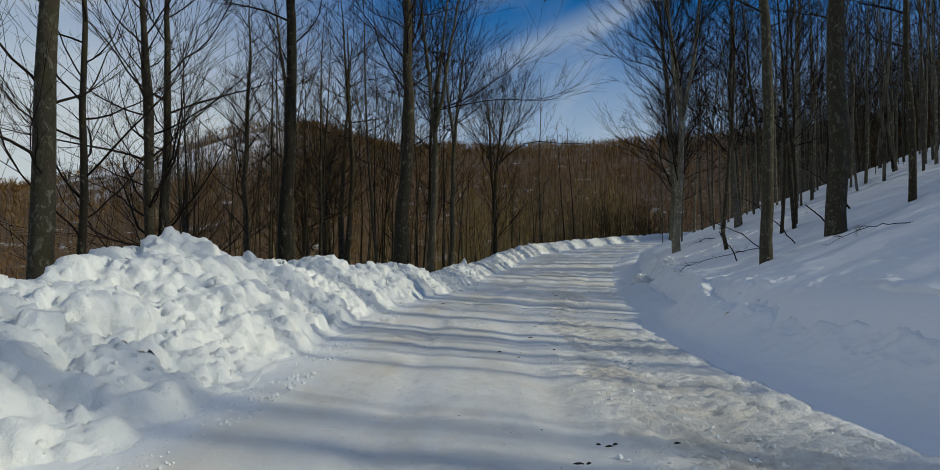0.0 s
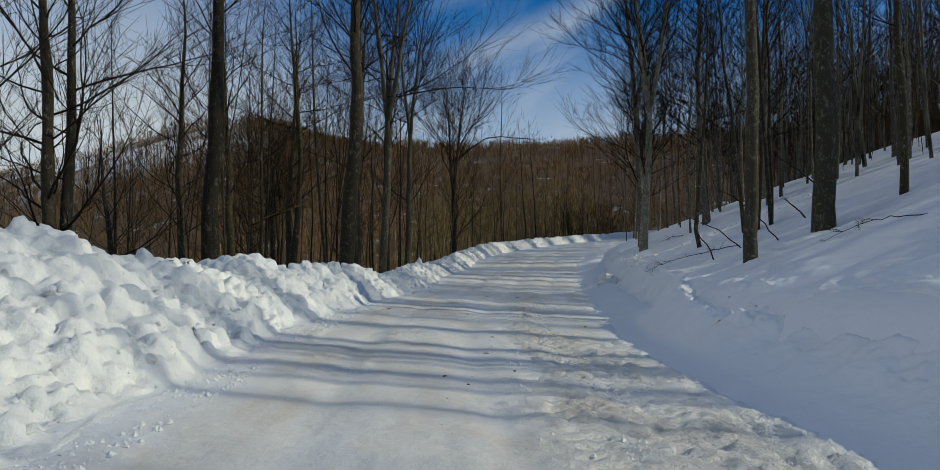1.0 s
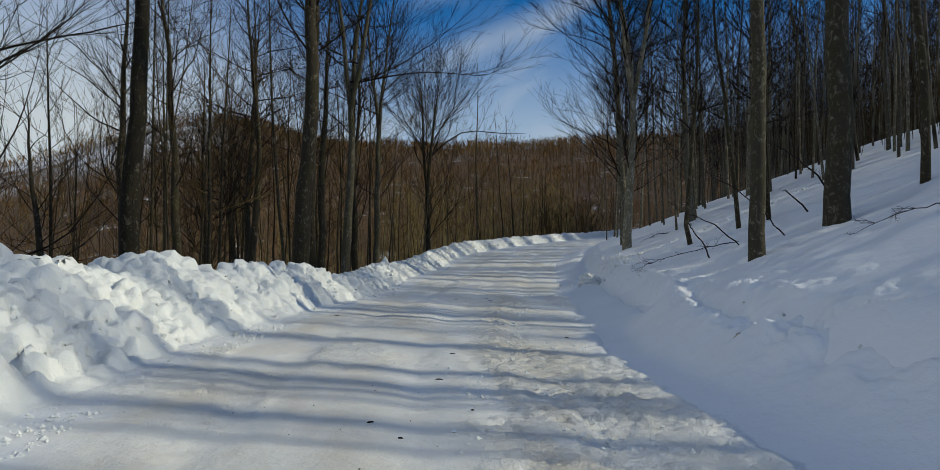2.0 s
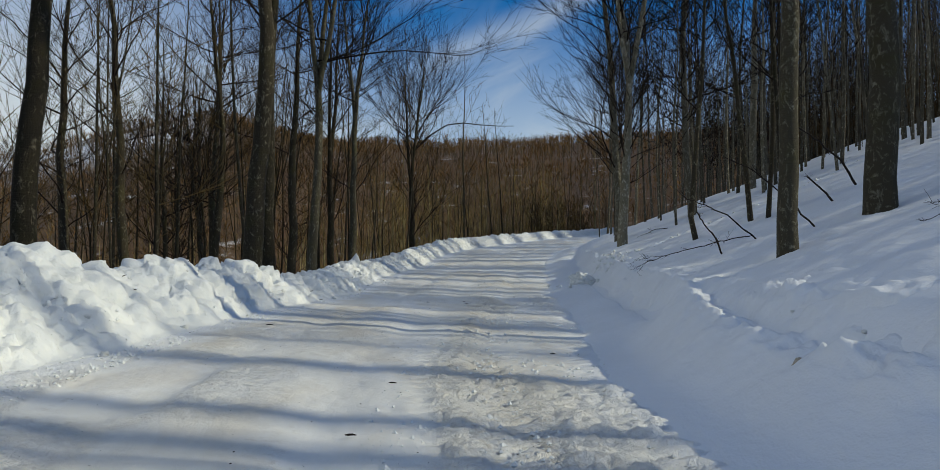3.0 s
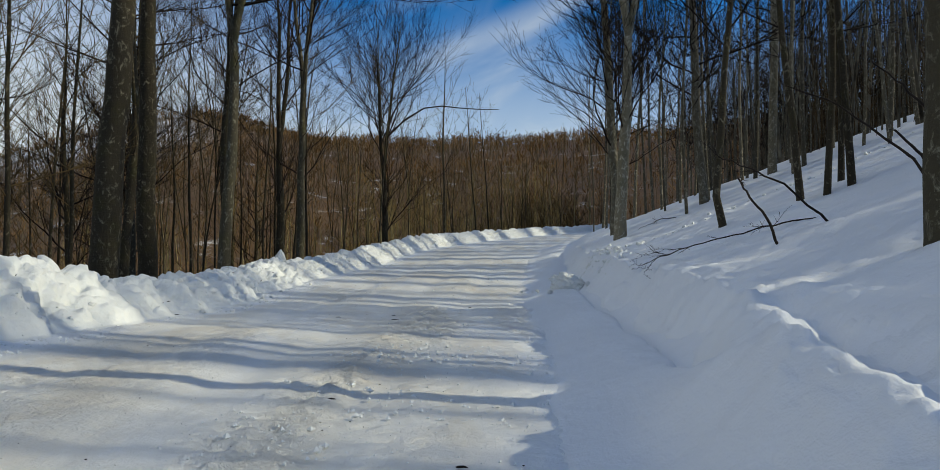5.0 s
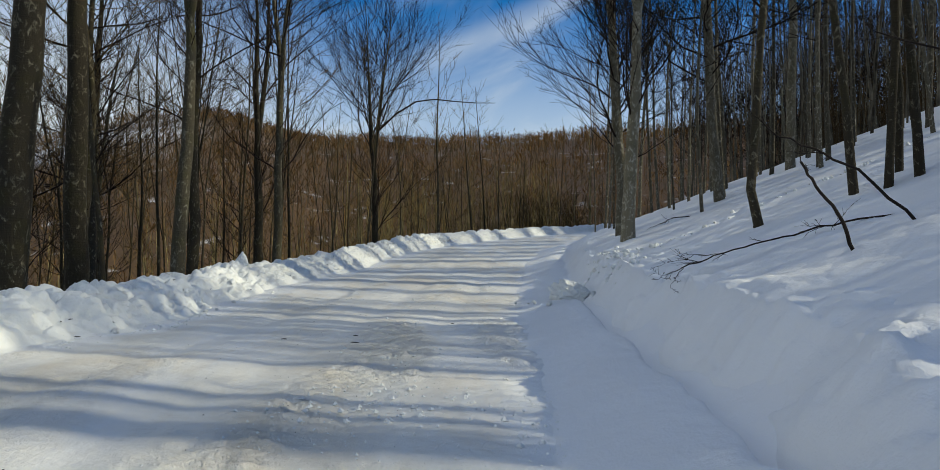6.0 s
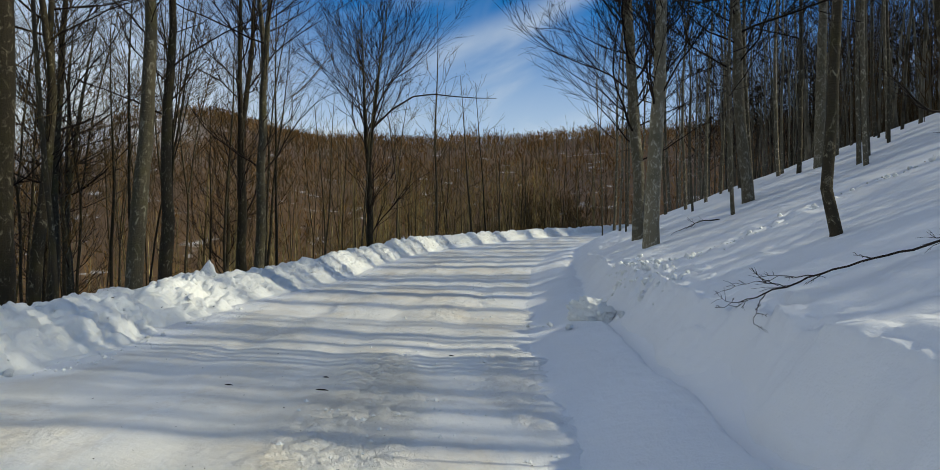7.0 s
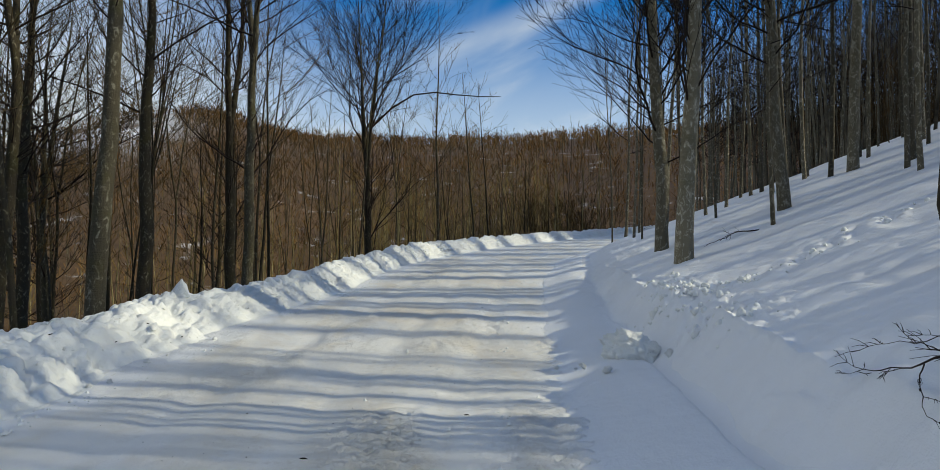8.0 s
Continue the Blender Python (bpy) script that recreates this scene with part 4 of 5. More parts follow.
    stand += [(24 + 30 * (k * 0.5698 % 1.0), 24.6 + 4.4 * (k * 0.7548 % 1.0)) for k in range(13)]

    def uphill():
        if stand:
            x, line = stand.pop()
            return x, line - 0.18 * (x - 8)
        a, b = rng.choice([band for band in SHADE_BANDS[1:21] for _ in range(int(2 * (band[1] - band[0])) + 1)])
        line = rng.uniform(max(a, 1.5), b)
        d = (12 if line < 24 else 13) + rng.random() * 58
        y = line - 0.18 * d
        return float(right_edge(y)) + d, line - 0.18 * (float(right_edge(y)) + d - 8)

    def upper():
        y = rng.uniform(44, 120)
        d = (14 if y < 75 else 7) + rng.random() ** 1.2 * 46
        return float(right_edge(y)) + d, y

    def beyond():
        y = rng.uniform(75, 190)
        return rng.uniform(-45, 1) + float(left_edge(min(y, 110))) - 3, y

    def below():
        y = rng.uniform(48, 150)
        return float(left_edge(y)) - rng.uniform(24, 95), y

    mass("slope_woods", "dense bare beech wood climbing the snowy slope", 680, upper, STEMS_SHADED, TWIGS, 1.0, slope_kinds)
    mass("slope_thicket", "open stand of slender beeches above the bank", 190, uphill, STEMS_SHADED, TWIGS, 0.9, open_kinds)
    mass("bend_woods", "dense bare brown beech wood beyond the bend of the road", 500, beyond, STEMS_LIT, TWIGS_LIT, 1.2, lean_kinds)
    mass("valley_woods", "bare beech wood in the valley below the road", 130, below, STEMS_LIT, TWIGS_LIT, 1.6, lean_kinds)


build_forest()


def build_saplings():
    """Young beeches and brushwood between the trunks of the slope."""
    rs = np.random.RandomState(11)
    n = 5600
    y = rs.uniform(0, 92, n)
    d = np.where(y < 30, 42, np.where(y < 34, 30, 16)) + rs.uniform(0, 1, n) ** 0.9 * 60
    x = right_edge(y) + d
    line = y + 0.18 * (x - 8)
    keep = (line > 84) | np.any([(line > a) & (line < b) for a, b in SHADE_BANDS], axis=0)
    x, y, n = x[keep], y[keep], int(keep.sum())
    h = rs.uniform(2.5, 10.0, n) * np.where(y > 38, 1.4, 1.0)
    base = np.stack([x, y, ground_z(x, y) - 0.2], -1)
    tip = base + np.stack([rs.normal(0, 0.5, n), rs.normal(0, 0.5, n), h], -1)
    g = Geo()
    for a in (0.2, 1.8):
        off = np.stack([np.full(n, 0.025 * math.cos(a)), np.full(n, 0.025 * math.sin(a)), np.zeros(n)], -1)
        g.quads(np.stack([base - off, base + off, tip + off * 0.2, tip - off * 0.2], 1))
    for k in range(18):
        f = rs.uniform(0.2, 1.0, n)
        p = base + (tip - base) * f[:, None]
        a = rs.uniform(0, 6.28, n)
        ln = (0.5 + 1.6 * (1 - f)) * rs.uniform(0.5, 1.3, n)
        dd = np.stack([np.cos(a) * 0.8, np.sin(a) * 0.8, rs.uniform(0.2, 0.9, n)], -1) * ln[:, None]
        o = np.stack([-np.sin(a), np.cos(a), 0 * a], -1) * 0.026
        g.quads(np.stack([p - o, p + o, p + dd + o * 0.4, p + dd - o * 0.4], 1))
    base_ob = new("saplings")
    part("twigs", g, BRUSH, base_ob, smooth=False)
    tagged(base_ob, "brown brushwood of young beeches among the trunks", "brushwood", kind="stuff")


build_saplings()


def build_far_woods():
    """The woods of the far hillside: thousands of small bare trees."""
    rs = np.random.RandomState(3)
    n = 10500
    az = np.radians(rs.uniform(-44, 40, n))
    rad = 110 + 390 * rs.uniform(0, 1, n) ** 0.7
    x, y = 4 + rad * np.sin(az), 10 + rad * np.cos(az)
    keep = (x < left_edge(np.minimum(y, 125)) - 40) | (y > 170) | (x > right_edge(np.minimum(y, 125)) + 60)
    azd = np.degrees(az)
    keep &= ~((azd > -33) & (azd < -16) & (rad > 265) & (rs.uniform(0, 1, n) < 0.78))
    x, y, rad = x[keep], y[keep], rad[keep]
    n = len(x)
    z = ground_z(x, y)
    h = rs.uniform(6, 11, n) * (1 - 0.7 * ease(280, 440, rad))
    base = np.stack([x, y, z - 0.3], -1)
    tip = base + np.stack([rs.normal(0, 0.4, n), rs.normal(0, 0.4, n), h], -1)
    w = 0.07 + 0.00012 * rad
    stems = Geo()
    for a in (0.3, 1.9):
        off = np.stack([np.cos(a) * w, np.sin(a) * w, 0 * w], -1)
        stems.quads(np.stack([base - off, base + off, tip + off * 0.15, tip - off * 0.15], 1))
    tw = Geo()
    for k in range(12):
        f = rs.uniform(0.3, 1.0, n)
        p = base + (tip - base) * f[:, None]
        a = rs.uniform(0, 6.28, n)
        ln = (1.0 + 2.4 * (1 - f)) * rs.uniform(0.6, 1.3, n)
        d = np.stack([np.cos(a) * 0.8, np.sin(a) * 0.8, rs.uniform(0.3, 1.0, n)], -1) * ln[:, None]
        o = np.stack([-np.sin(a), np.cos(a), 0 * a], -1) * (0.05 + 0.00016 * rad)[:, None]
        tw.quads(np.stack([p - o * 0.5, p + o * 0.5, p + d + o, p + d - o], 1))
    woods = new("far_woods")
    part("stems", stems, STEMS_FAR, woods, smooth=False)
    part("twigs", tw, TWIGS_FAR_LIT, woods, "reddish brown haze of bare twigs", smooth=False)
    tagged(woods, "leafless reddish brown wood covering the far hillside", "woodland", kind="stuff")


build_far_woods()


# ---- small things on the snow ----
def clod(seed, squash=0.75, rough=0.7):
    """A crumbly lump about one unit across."""
    bm = bmesh.new()
    bmesh.ops.create_icosphere(bm, subdivisions=2, radius=0.5)
    shift = Vector((seed * 7.3, seed * 3.1, 0))
    for v in bm.verts:
        n = noise.noise(v.co * 3.2 + shift) * rough + noise.noise(v.co * 7 + shift) * rough * 0.4
        v.co = v.co * (1 + n)
        v.co.z *= squash
    return bm


def mesh_of(bm, name, material, smooth=True):
    me = bpy.data.meshes.new(name)
    bm.to_mesh(me)
    bm.free()
    for p in me.polygons:
        p.use_smooth = smooth
    me.materials.append(material)
    return me


def build_snow_lumps():
    rng = random.Random(21)
    shapes = [mesh_of(clod(k), "snow_lump", SNOW_BANK) for k in range(7)]

    def lump(x, y, z, size, label, group):
        ob = new("snow_lump", rng.choice(shapes))
        ob.matrix_world = Matrix.LocRotScale((x, y, z), Euler((rng.uniform(-0.5, 0.5), rng.uniform(-0.5, 0.5), rng.uniform(0, 6.28))), (size, size * rng.uniform(0.7, 1.0), size * rng.uniform(0.7, 1.0)))
        tagged(ob, label, "snow lump", group)

    for _ in range(70):
        y = 3.5 + 42 * rng.random() ** 1.3
        s = rng.uniform(-0.3, 1.05) * float(crest_out(y))
        if s < 0:
            s *= 0.5
        x, z = left_bank_point(np.array(y), np.array(max(s, 0.02)))
        if s < 0:
            x, z = left_edge(y) - s, road_z(left_edge(y) - s, y) + 0.02
        size = rng.choice((0.04, 0.05, 0.07, 0.09, 0.11)) * rng.uniform(0.8, 1.2)
        lump(float(x), y, float(z) + size * 0.05, size, "crumbly white lump of ploughed snow on the bank", "lumps on the outer bank")
    for _ in range(8):
        y = rng.uniform(7, 19)
        s = rng.uniform(1.0, 1.5)
        x, z = right_bank_point(np.array(y), np.array(s))
        size = rng.choice((0.05, 0.07, 0.1)) * rng.uniform(0.8, 1.2)
        lump(float(x), y, float(z) + size * 0.02, size, "small lump of snow on the crest of the cut bank", "lumps on the inner bank")
    # the pushed-up heap at the end of the ledge: one broken mass and its crumbs
    bm = bmesh.new()
    bmesh.ops.create_icosphere(bm, subdivisions=5, radius=0.5)
    for v in bm.verts:
        p = v.co.copy()
        f = 1 + 0.4 * noise.noise(p * 2.6 + Vector((3, 1, 7))) + 0.4 * abs(noise.noise(p * 5.5)) + 0.3 * abs(noise.noise(p * 11)) + 0.14 * noise.noise(p * 23)
        v.co = Vector((p.x * f * 1.25, p.y * f * 0.9, p.z * f * 0.75))
    x, y = 7.95, 31.6
    z = float(right_bank_point(np.array(y), np.array(x - float(right_edge(y))))[1])
    ob = new("snow_lump", mesh_of(bm, "snow_lump", SNOW_BANK))
    ob.matrix_world = Matrix.LocRotScale((x, y, z + 0.06), Euler((0.1, 0.25, -0.5)), (0.6, 0.55, 0.62))
    tagged(ob, "sunlit broken heap of snow pushed up beside the road", "snow lump", "lumps on the inner bank")
    for x, y, size in ((8.3, 31.0, 0.16), (7.75, 31.5, 0.14), (7.27, 30.75, 0.13), (7.0, 31.05, 0.12), (6.6, 31.0, 0.08), (6.85, 30.9, 0.06)):
        bx, bz = right_bank_point(np.array(y), np.array(max(0.02, x - float(right_edge(y)))))
        z = max(float(bz), float(road_z(x, y)))
        lump(x, y, z + size * 0.1, size, "sunlit broken lump of snow beside the road", "lumps on the inner bank")
    # the pointed slab on the crest
    x, z = left_bank_point(np.array(36.3), np.array(float(crest_out(36.3))))
    bm = clod(33, 1.0, 0.35)
    for v in bm.verts:
        up = v.co.z + 0.5
        v.co.x *= max(0.12, 1.05 - 0.9 * up)
        v.co.y *= max(0.1, 0.75 - 0.6 * up)
        v.co.x += 0.25 * up
    ob = new("snow_lump", mesh_of(bm, "snow_lump", SNOW_BANK, False))
    ob.matrix_world = Matrix.LocRotScale((float(x), 36.3, float(z) + 0.08), Euler((0.1, -0.15, 0.3)), (0.62, 0.6, 0.52))
    tagged(ob, "pointed slab of snow standing on the crest of the bank", "snow lump", "lumps on the outer bank")


def build_clods():
    """Clods that make up the ploughed bank, half sunk in it."""
    rng = random.Random(77)
    shapes = []
    for k in range(9):
        bm = clod(60 + k, 0.8, 0.5)
        bm.faces.ensure_lookup_table()
        shapes.append((np.array([v.co[:] for v in bm.verts]), np.array([[v.index for v in f.verts] for f in bm.faces])))
        bm.free()
    n = 520
    rs = np.random.RandomState(9)
    ys = np.where(rs.uniform(0, 1, n) < 0.7, rs.uniform(3, 24, n), rs.uniform(24, 62, n))
    ss = rs.uniform(0.05, 1.12, n) * crest_out(ys)
    xs, zs = left_bank_point(ys, ss)
    patch = vnoise(xs * 0.9 + 2, ys * 0.9, 66)
    sizes = (0.05 + 0.15 * rs.uniform(0, 1, n) ** 3) * np.where(patch > 0.5, 1.0, 0.55) * np.where(ys > 16, 0.62, 1.0)
    verts, faces, count = [], [], 0
    order = np.argsort(-sizes - 0.1 * (ys < 20))
    single = set(order[:40].tolist())
    meshes = [mesh_of(clod(60 + k, 0.8, 0.5), "snow_lump", SNOW_BANK) for k in range(9)]
    for i, (x, y, z, size) in enumerate(zip(xs, ys, zs, sizes)):
        if i in single:
            ob = new("snow_lump", meshes[rng.randrange(9)])
            ob.matrix_world = Matrix.LocRotScale((x, y, z - size * 0.24), Euler((rng.uniform(0, 6), rng.uniform(0, 6), rng.uniform(0, 6))), (size, size * rng.uniform(0.7, 1.2), size * rng.uniform(0.6, 1.0)))
            tagged(ob, "large rough clod of ploughed snow sunk in the bank", "snow lump", "lumps on the outer bank")
            continue
        v, f = shapes[rng.randrange(9)]
        turn = np.array(Euler((rng.uniform(0, 6), rng.uniform(0, 6), rng.uniform(0, 6))).to_matrix())
        w = (v * (size, size * rng.uniform(0.7, 1.2), size * rng.uniform(0.6, 1.0))) @ turn.T + (x, y, z - size * rng.uniform(0.12, 0.34))
        verts.append(w)
        faces.append(f + count)
        count += len(v)
    # clods kicked out of the trodden trail
    for i in range(330):
        if i < 190:
            q = rng.random() ** 1.3 * 6
            x, y = np.interp(q, np.arange(7), TRAIL[:, 0]) + rng.gauss(0, 0.2), np.interp(q, np.arange(7), TRAIL[:, 1]) + rng.gauss(0, 0.22)
        else:
            y = rng.uniform(29.3, 36)
            x = float(right_edge(y)) + rng.uniform(1.1, 2.0)
        s = x - float(right_edge(y)) - 0.15 * float(fbm(np.array(y * 0.7), np.array(0.0), 3, 81))
        z = float(right_bank_point(np.array(y), np.array(s))[1]) if s < 3.0 else float(ground_z(x, y) + trodden(np.array(x), np.array(y)))
        size = 0.035 + 0.12 * rng.random() ** 3
        v, f = shapes[rng.randrange(9)]
        turn = np.array(Euler((rng.uniform(0, 6), rng.uniform(0, 6), rng.uniform(0, 6))).to_matrix())
        verts.append((v * size) @ turn.T + (x, y, z + size * 0.1))
        faces.append(f + count)
        count += len(v)
    me = bpy.data.meshes.new("snow_clods")
    me.from_pydata(np.concatenate(verts).tolist(), [], np.concatenate(faces).tolist())
    me.polygons.foreach_set("use_smooth", np.full(len(me.polygons), True))
    me.materials.append(SNOW_BANK)
    tagged(new("snow_clods", me), "rough clods of ploughed snow heaped along the bank", "snow", kind="stuff")


def build_crumbs():
    """Loose crumbs of snow, too many to count."""
    rs = np.random.RandomState(5)
    n = 11000
    y = np.where(rs.uniform(0, 1, n) < 0.75, rs.uniform(3, 24, n), rs.uniform(24, 48, n))
    kind = rs.uniform(0, 1, n)
    s_left = np.minimum(rs.exponential(0.7, n) - 0.6, 3)
    xl, zl = left_bank_point(y, np.maximum(s_left, 0.02))
    xr_in = left_edge(y) - s_left
    mid = (left_edge(y) + right_edge(y)) / 2
    x_lane = mid + rs.uniform(0.2, 3.2, n)
    x = np.where(kind < 0.4, np.where(s_left < 0, xr_in, xl), x_lane)
    z = np.where((kind < 0.4) & (s_left >= 0), zl, road_z(x, y) + 0.015)
    size = 0.008 + 0.03 * rs.uniform(0, 1, n) ** 4 + 0.003 * (kind < 0.5)
    clump = vnoise(x * 1.1, y * 1.1, 90)
    size = np.where(clump > 0.5, size, size * 0.45)
    octa = np.array([(1, 0, 0), (0, 1, 0), (-1, 0, 0), (0, -1, 0), (0, 0, 0.8), (0, 0, -0.6)], float)
    v = octa[None] * size[:, None, None] * (0.7 + 0.6 * rs.uniform(0, 1, (n, 6, 1)))
    a = rs.uniform(0, 6.28, n)
    vx = v[..., 0] * np.cos(a)[:, None] - v[..., 1] * np.sin(a)[:, None] + x[:, None]
    vy = v[..., 0] * np.sin(a)[:, None] + v[..., 1] * np.cos(a)[:, None] + y[:, None]
    vz = v[..., 2] + z[:, None] - 0.3 * size[:, None]
    g = Geo()
    g.v.append(np.stack([vx, vy, vz], -1).reshape(-1, 3))
    f = np.array([(0, 1, 4, 4), (1, 2, 4, 4), (2, 3, 4, 4), (3, 0, 4, 4), (1, 0, 5, 5), (2, 1, 5, 5), (3, 2, 5, 5), (0, 3, 5, 5)])
    tri = f[:, :3]
    faces = (tri[None] + (np.arange(n) * 6)[:, None, None]).reshape(-1, 3)
    me = bpy.data.meshes.new("snow_crumbs")
    me.from_pydata(np.concatenate(g.v).tolist(), [], faces.tolist())
    me.materials.append(SNOW_BANK)
    tagged(new("snow_crumbs", me), "loose crumbs of snow strewn over road and bank", "snow", kind="stuff")


def stick(geo, pts, r0, r1, rng, twigs=0, reach=0.4, sides=7):
    pts = np.array(pts, float)
    t = np.linspace(0, len(pts) - 1, (len(pts) - 1) * 4 + 1)
    fine = np.stack([np.interp(t, np.arange(len(pts)), pts[:, k]) for k in range(3)], -1)
    fine[1:-1] += np.array([[rng.gauss(0, 0.012) for _ in range(3)] for _ in range(len(fine) - 2)])
    geo.tube(fine, np.linspace(r0, r1, len(fine)), sides)
    for _ in range(twigs):
        i = rng.randrange(len(fine) // 4, len(fine))
        d = fine[min(i + 1, len(fine) - 1)] - fine[i - 1]
        d = d / np.linalg.norm(d) + np.array([rng.gauss(0, 0.6), rng.gauss(0, 0.6), rng.uniform(-0.1, 0.7)])
        d /= np.linalg.norm(d)
        ln = reach * rng.uniform(0.3, 1.25)
        at, twig = fine[i], [fine[i]]
        for _ in range(4):
            d = d + np.array([rng.gauss(0, 0.25), rng.gauss(0, 0.25), rng.gauss(0, 0.2)])
            d /= np.linalg.norm(d)
            at = at + d * ln / 4
            twig.append(at)
        geo.tube(np.array(twig), np.linspace(min(0.007, r0 * 0.4), 0.002, 5), 4)
        for j in (1, 2, 2, 3):
            e = d + np.array([rng.gauss(0, 0.6), rng.gauss(0, 0.6), rng.gauss(0.1, 0.45)])
            far = twig[j] + e * ln * rng.uniform(0.15, 0.4)
            geo.tube(np.array([twig[j], (twig[j] + far) / 2 + np.array([0, 0, 0.012]), far]), (0.0035, 0.0025, 0.0015), 3)


def over(x, y, up):
    return (x, y, float(ground_z(x, y)) + up)


def branch(name, pts, r0, r1, label, twigs, seed, reach=0.4):
    g = Geo()
    stick(g, pts, r0, r1, random.Random(seed), twigs, reach)
    ob = new(name, g.mesh(name, DEADWOOD))
    tagged(ob, label, "branch", "fallen branches on the slope")


def build_deadwood():
    g, rng = Geo(), random.Random(1)
    stick(g, [over(10.95, 25.25, -0.03), (10.4, 25.55, 1.70), (9.72, 25.72, 1.50), (9.1, 25.72, 1.37), (8.52, 25.68, 1.215), (8.07, 25.8, 1.03)], 0.016, 0.008, rng, 9, 0.4)
    stick(g, [(8.07, 25.8, 1.03), (8.0, 26.1, 0.94), (8.0, 26.5, 0.84)], 0.007, 0.002, rng, 6, 0.3, 5)
    stick(g, [(8.1, 25.8, 1.03), (7.9, 25.6, 0.9), (7.7, 25.3, 0.78)], 0.006, 0.002, rng, 4, 0.16, 5)
    stick(g, [(8.6, 25.69, 1.23), (8.3, 25.9, 1.22), (8.15, 26.25, 1.12)], 0.006, 0.002, rng, 6, 0.22, 4)
    tagged(new("fallen_branch", g.mesh("fallen_branch", DEADWOOD)), "long thin fallen branch lying on the snow", "branch", "fallen branches on the slope")
    branch("dead_pole", [over(10.4, 24.2, -0.05), (9.6, 24.15, 2.25), (9.0, 24.1, 2.48), (8.4, 24.08, 2.72)], 0.022, 0.008, "dead leaning pole propped over the slope", 6, 2)
    branch("dead_branch", [over(9.32, 23.85, -0.04), (9.1, 23.85, 1.72), (8.85, 23.84, 2.02), (8.7, 23.9, 2.3)], 0.024, 0.014, "broken dead branch leaning in the snow", 3, 3)
    branch("dead_pole", [over(13.3, 25.5, -0.05), (12.9, 25.4, 3.0), (12.4, 25.3, 3.35)], 0.034, 0.02, "short dead limb stuck in the snow", 2, 4)
    branch("dead_pole", [over(10.3, 21.6, -0.05), (9.9, 22.0, 2.5), (9.4, 22.4, 3.1), (8.9, 22.9, 3.5)], 0.022, 0.008, "thin dead sapling bent over the slope", 8, 5)
    branch("fallen_branch", [over(9.45, 14.6, 0.0), over(9.2, 15.3, 0.12), over(9.0, 15.9, 0.15), over(8.6, 16.4, 0.08)], 0.012, 0.004, "thin twiggy branch on the snow", 9, 6)
    branch("fallen_branch", [over(13.6, 38.0, 0.0), over(13.1, 38.2, 0.12), over(12.5, 38.2, 0.06)], 0.02, 0.007, "small branch lying below the trunks", 6, 7)
    branch("dead_pole", [over(15.0, 27.0, -0.05), (14.4, 26.8, 4.0), (13.6, 26.6, 4.5), (12.8, 26.4, 4.9)], 0.04, 0.015, "dead leaning pole propped over the slope", 5, 8)


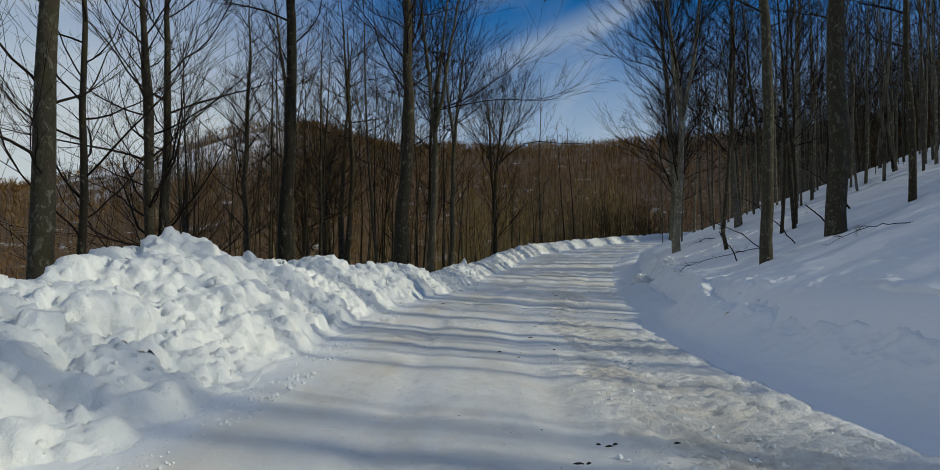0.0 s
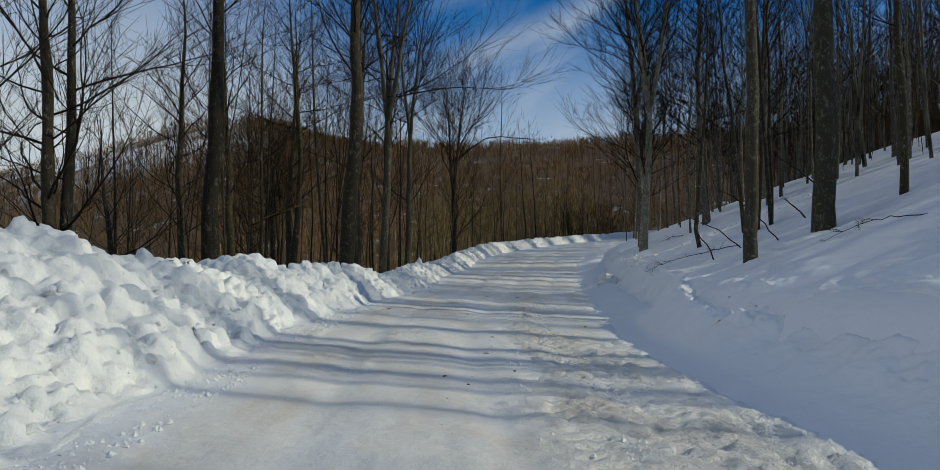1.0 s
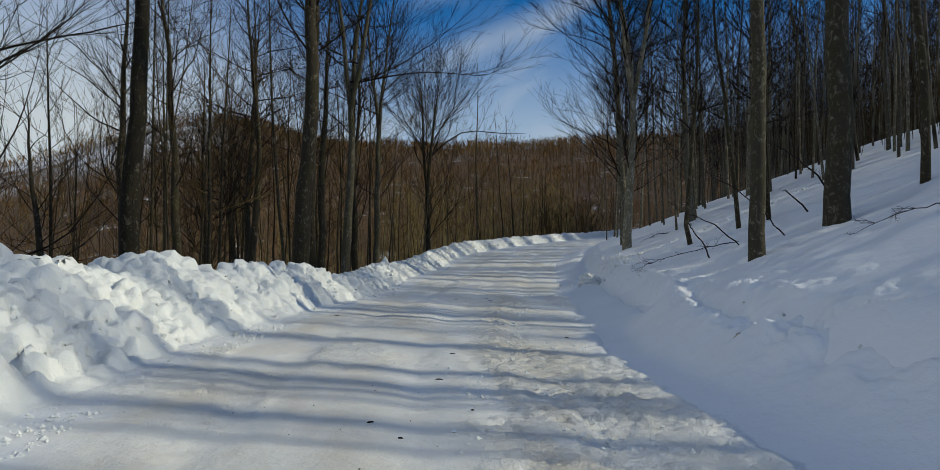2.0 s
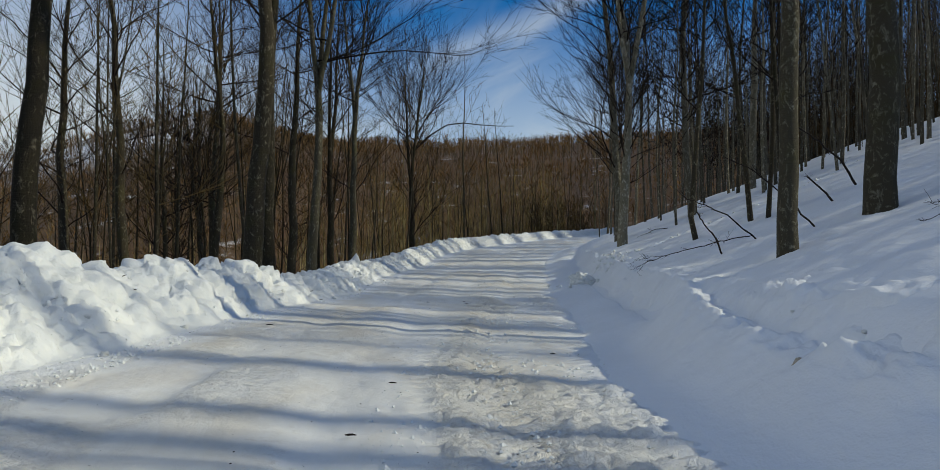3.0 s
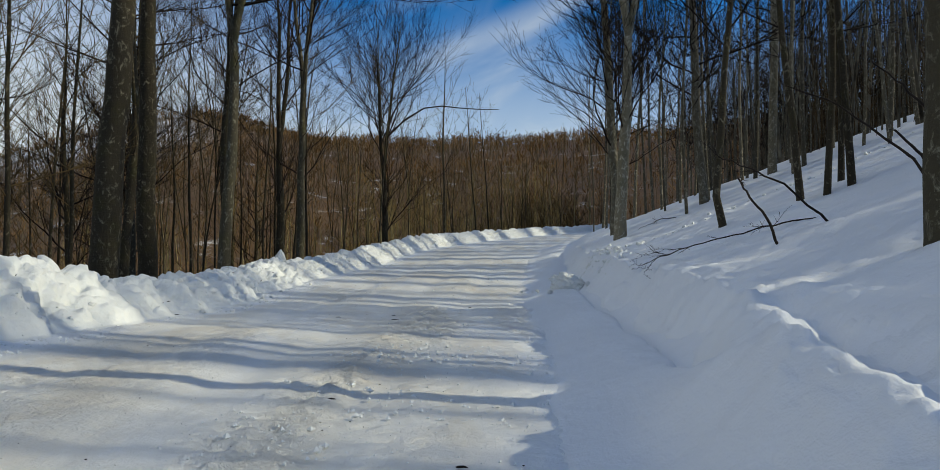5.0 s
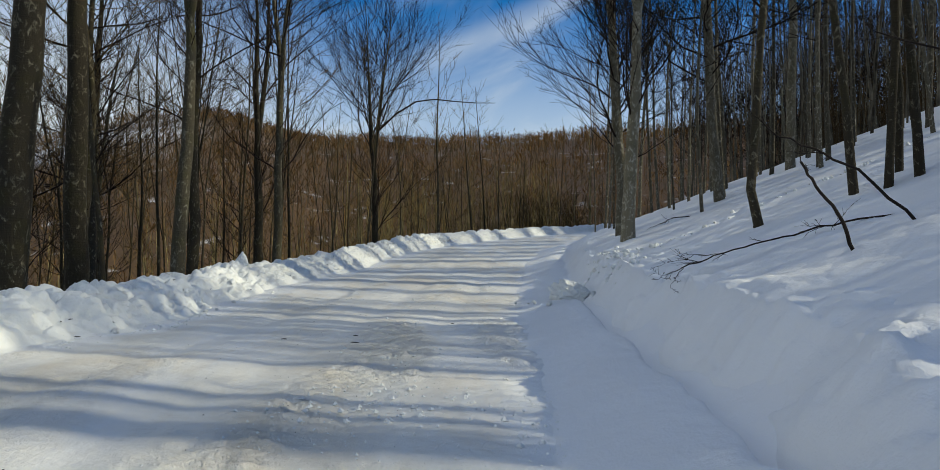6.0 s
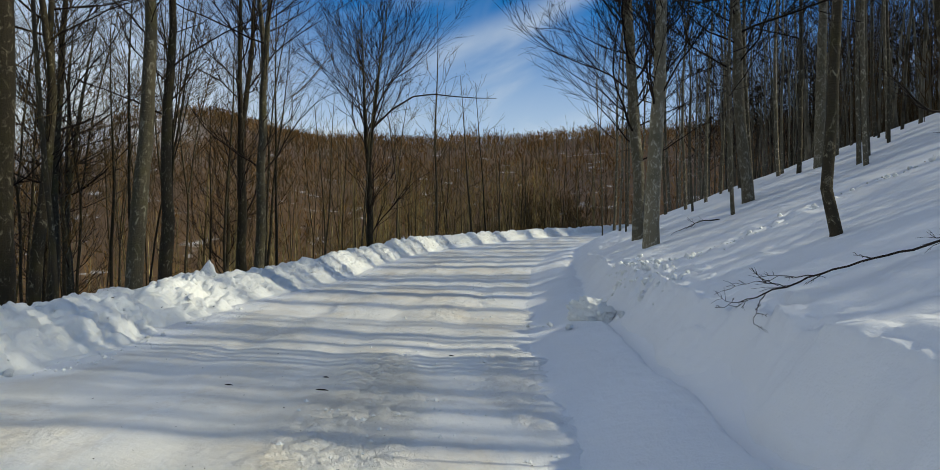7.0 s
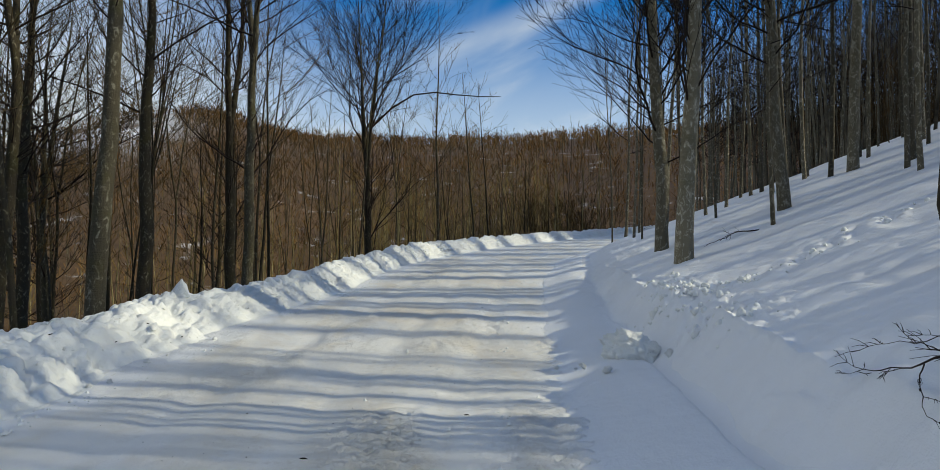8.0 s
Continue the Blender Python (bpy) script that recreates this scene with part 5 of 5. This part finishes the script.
def build_debris():
    rng = random.Random(31)
    for k, (x, y, ln) in enumerate(((3.43, 27.1, 0.24), (2.34, 27.3, 0.16), (2.87, 20.2, 0.16), (-0.6, 27.1, 0.16), (-0.76, 20.6, 0.2), (1.5, 15.6, 0.14), (3.9, 18.3, 0.12), (0.5, 11.2, 0.1), (3.4, 27.8, 0.12), (1.18, 5.82, 0.1), (1.25, 5.9, 0.07), (1.1, 5.86, 0.06), (1.82, 6.04, 0.09), (1.9, 6.1, 0.05), (0.84, 5.28, 0.12), (0.92, 5.3, 0.07), (4.3, 14.2, 0.14), (0.77, 10.7, 0.07), (2.88, 14.5, 0.08), (1.46, 11.8, 0.06), (5.1, 29.3, 0.1), (1.2, 13.4, 0.14))):
        g = Geo()
        a = rng.uniform(-0.5, 0.5)
        z = float(road_z(x, y)) + 0.02
        d = np.array([math.cos(a), math.sin(a), 0]) * ln / 3
        p = np.array([x, y, z])
        g.tube(np.array([p - d, p - d * 0.3 + (0, 0, 0.003), p + d * 0.4 + (0, 0.01, 0.002), p + d]), (0.004, 0.009, 0.008, 0.003), 6)
        tagged(new("bark_piece", g.mesh("bark_piece", DEADWOOD)), "small dark piece of bark lying on the packed snow", "bark", "bark on the road")
    for x, y, s, size in ((0, 14.25, 0.62, 0.08), (0, 13.95, 0.66, 0.13)):
        bx, bz = right_bank_point(np.array(y), np.array(s))
        ob = new("earth_clod", mesh_of(clod(40 + int(size * 100), 0.6, 0.9), "earth_clod", EARTH))
        ob.matrix_world = Matrix.LocRotScale((float(bx) + 0.02, y, float(bz) - 0.03), Euler((0.3, -0.6, 0.4)), (size * 1.1, size * 0.8, size * 0.9))
        tagged(ob, "brown clod of earth stuck in the cut snow", "earth", "clods in the inner bank")
    for _ in range(26):
        y = rng.uniform(8, 38)
        x, by, z = (float(v) for v in left_bank_surface(np.array(y), np.array(rng.uniform(0.15, 0.9) * float(crest_out(y)))))
        g, a, ln = Geo(), rng.uniform(-0.9, 0.9), rng.uniform(0.03, 0.09)
        d, p = np.array([math.cos(a), math.sin(a), rng.uniform(0.0, 0.5)]) * ln / 2, np.array([x, by, z + 0.008])
        g.tube(np.array([p - d, p + (0, 0, 0.004), p + d]), (0.004, 0.009, 0.004), 5)
        tagged(new("bark_piece", g.mesh("bark_piece", DEADWOOD)), "small dark piece of bark caught in the ploughed snow", "bark", "bark on the outer bank")
    # grit, needles and bits of leaf
    rs = np.random.RandomState(8)
    n = 700
    y = rs.uniform(5, 46, n)
    mid = (left_edge(y) + right_edge(y)) / 2
    x = mid + np.where(rs.uniform(0, 1, n) < 0.6, rs.normal(1.2, 0.9, n), rs.normal(-0.9, 1.0, n))
    z = road_z(x, y) + 0.012
    a, ln = rs.uniform(0, 3.14, n), 0.003 + 0.012 * rs.uniform(0, 1, n) ** 3
    d = np.stack([np.cos(a) * ln, np.sin(a) * ln, 0 * a], -1)
    o = np.stack([-np.sin(a) * ln * 0.4, np.cos(a) * ln * 0.4, 0 * a], -1)
    p = np.stack([x, y, z], -1)
    up = np.array([0, 0, 0.004])
    g = Geo()
    g.quads(np.stack([p - d, p - o, p + d, p + o + up], 1))
    g.quads(np.stack([p - d, p + o + up, p + d, p - o - up], 1))
    tagged(new("grit", g.mesh("grit", DEADWOOD, False)), "dark grit and bits of leaf on the packed snow", "grit", kind="stuff")


build_snow_lumps()
build_clods()
build_crumbs()
build_deadwood()
build_debris()
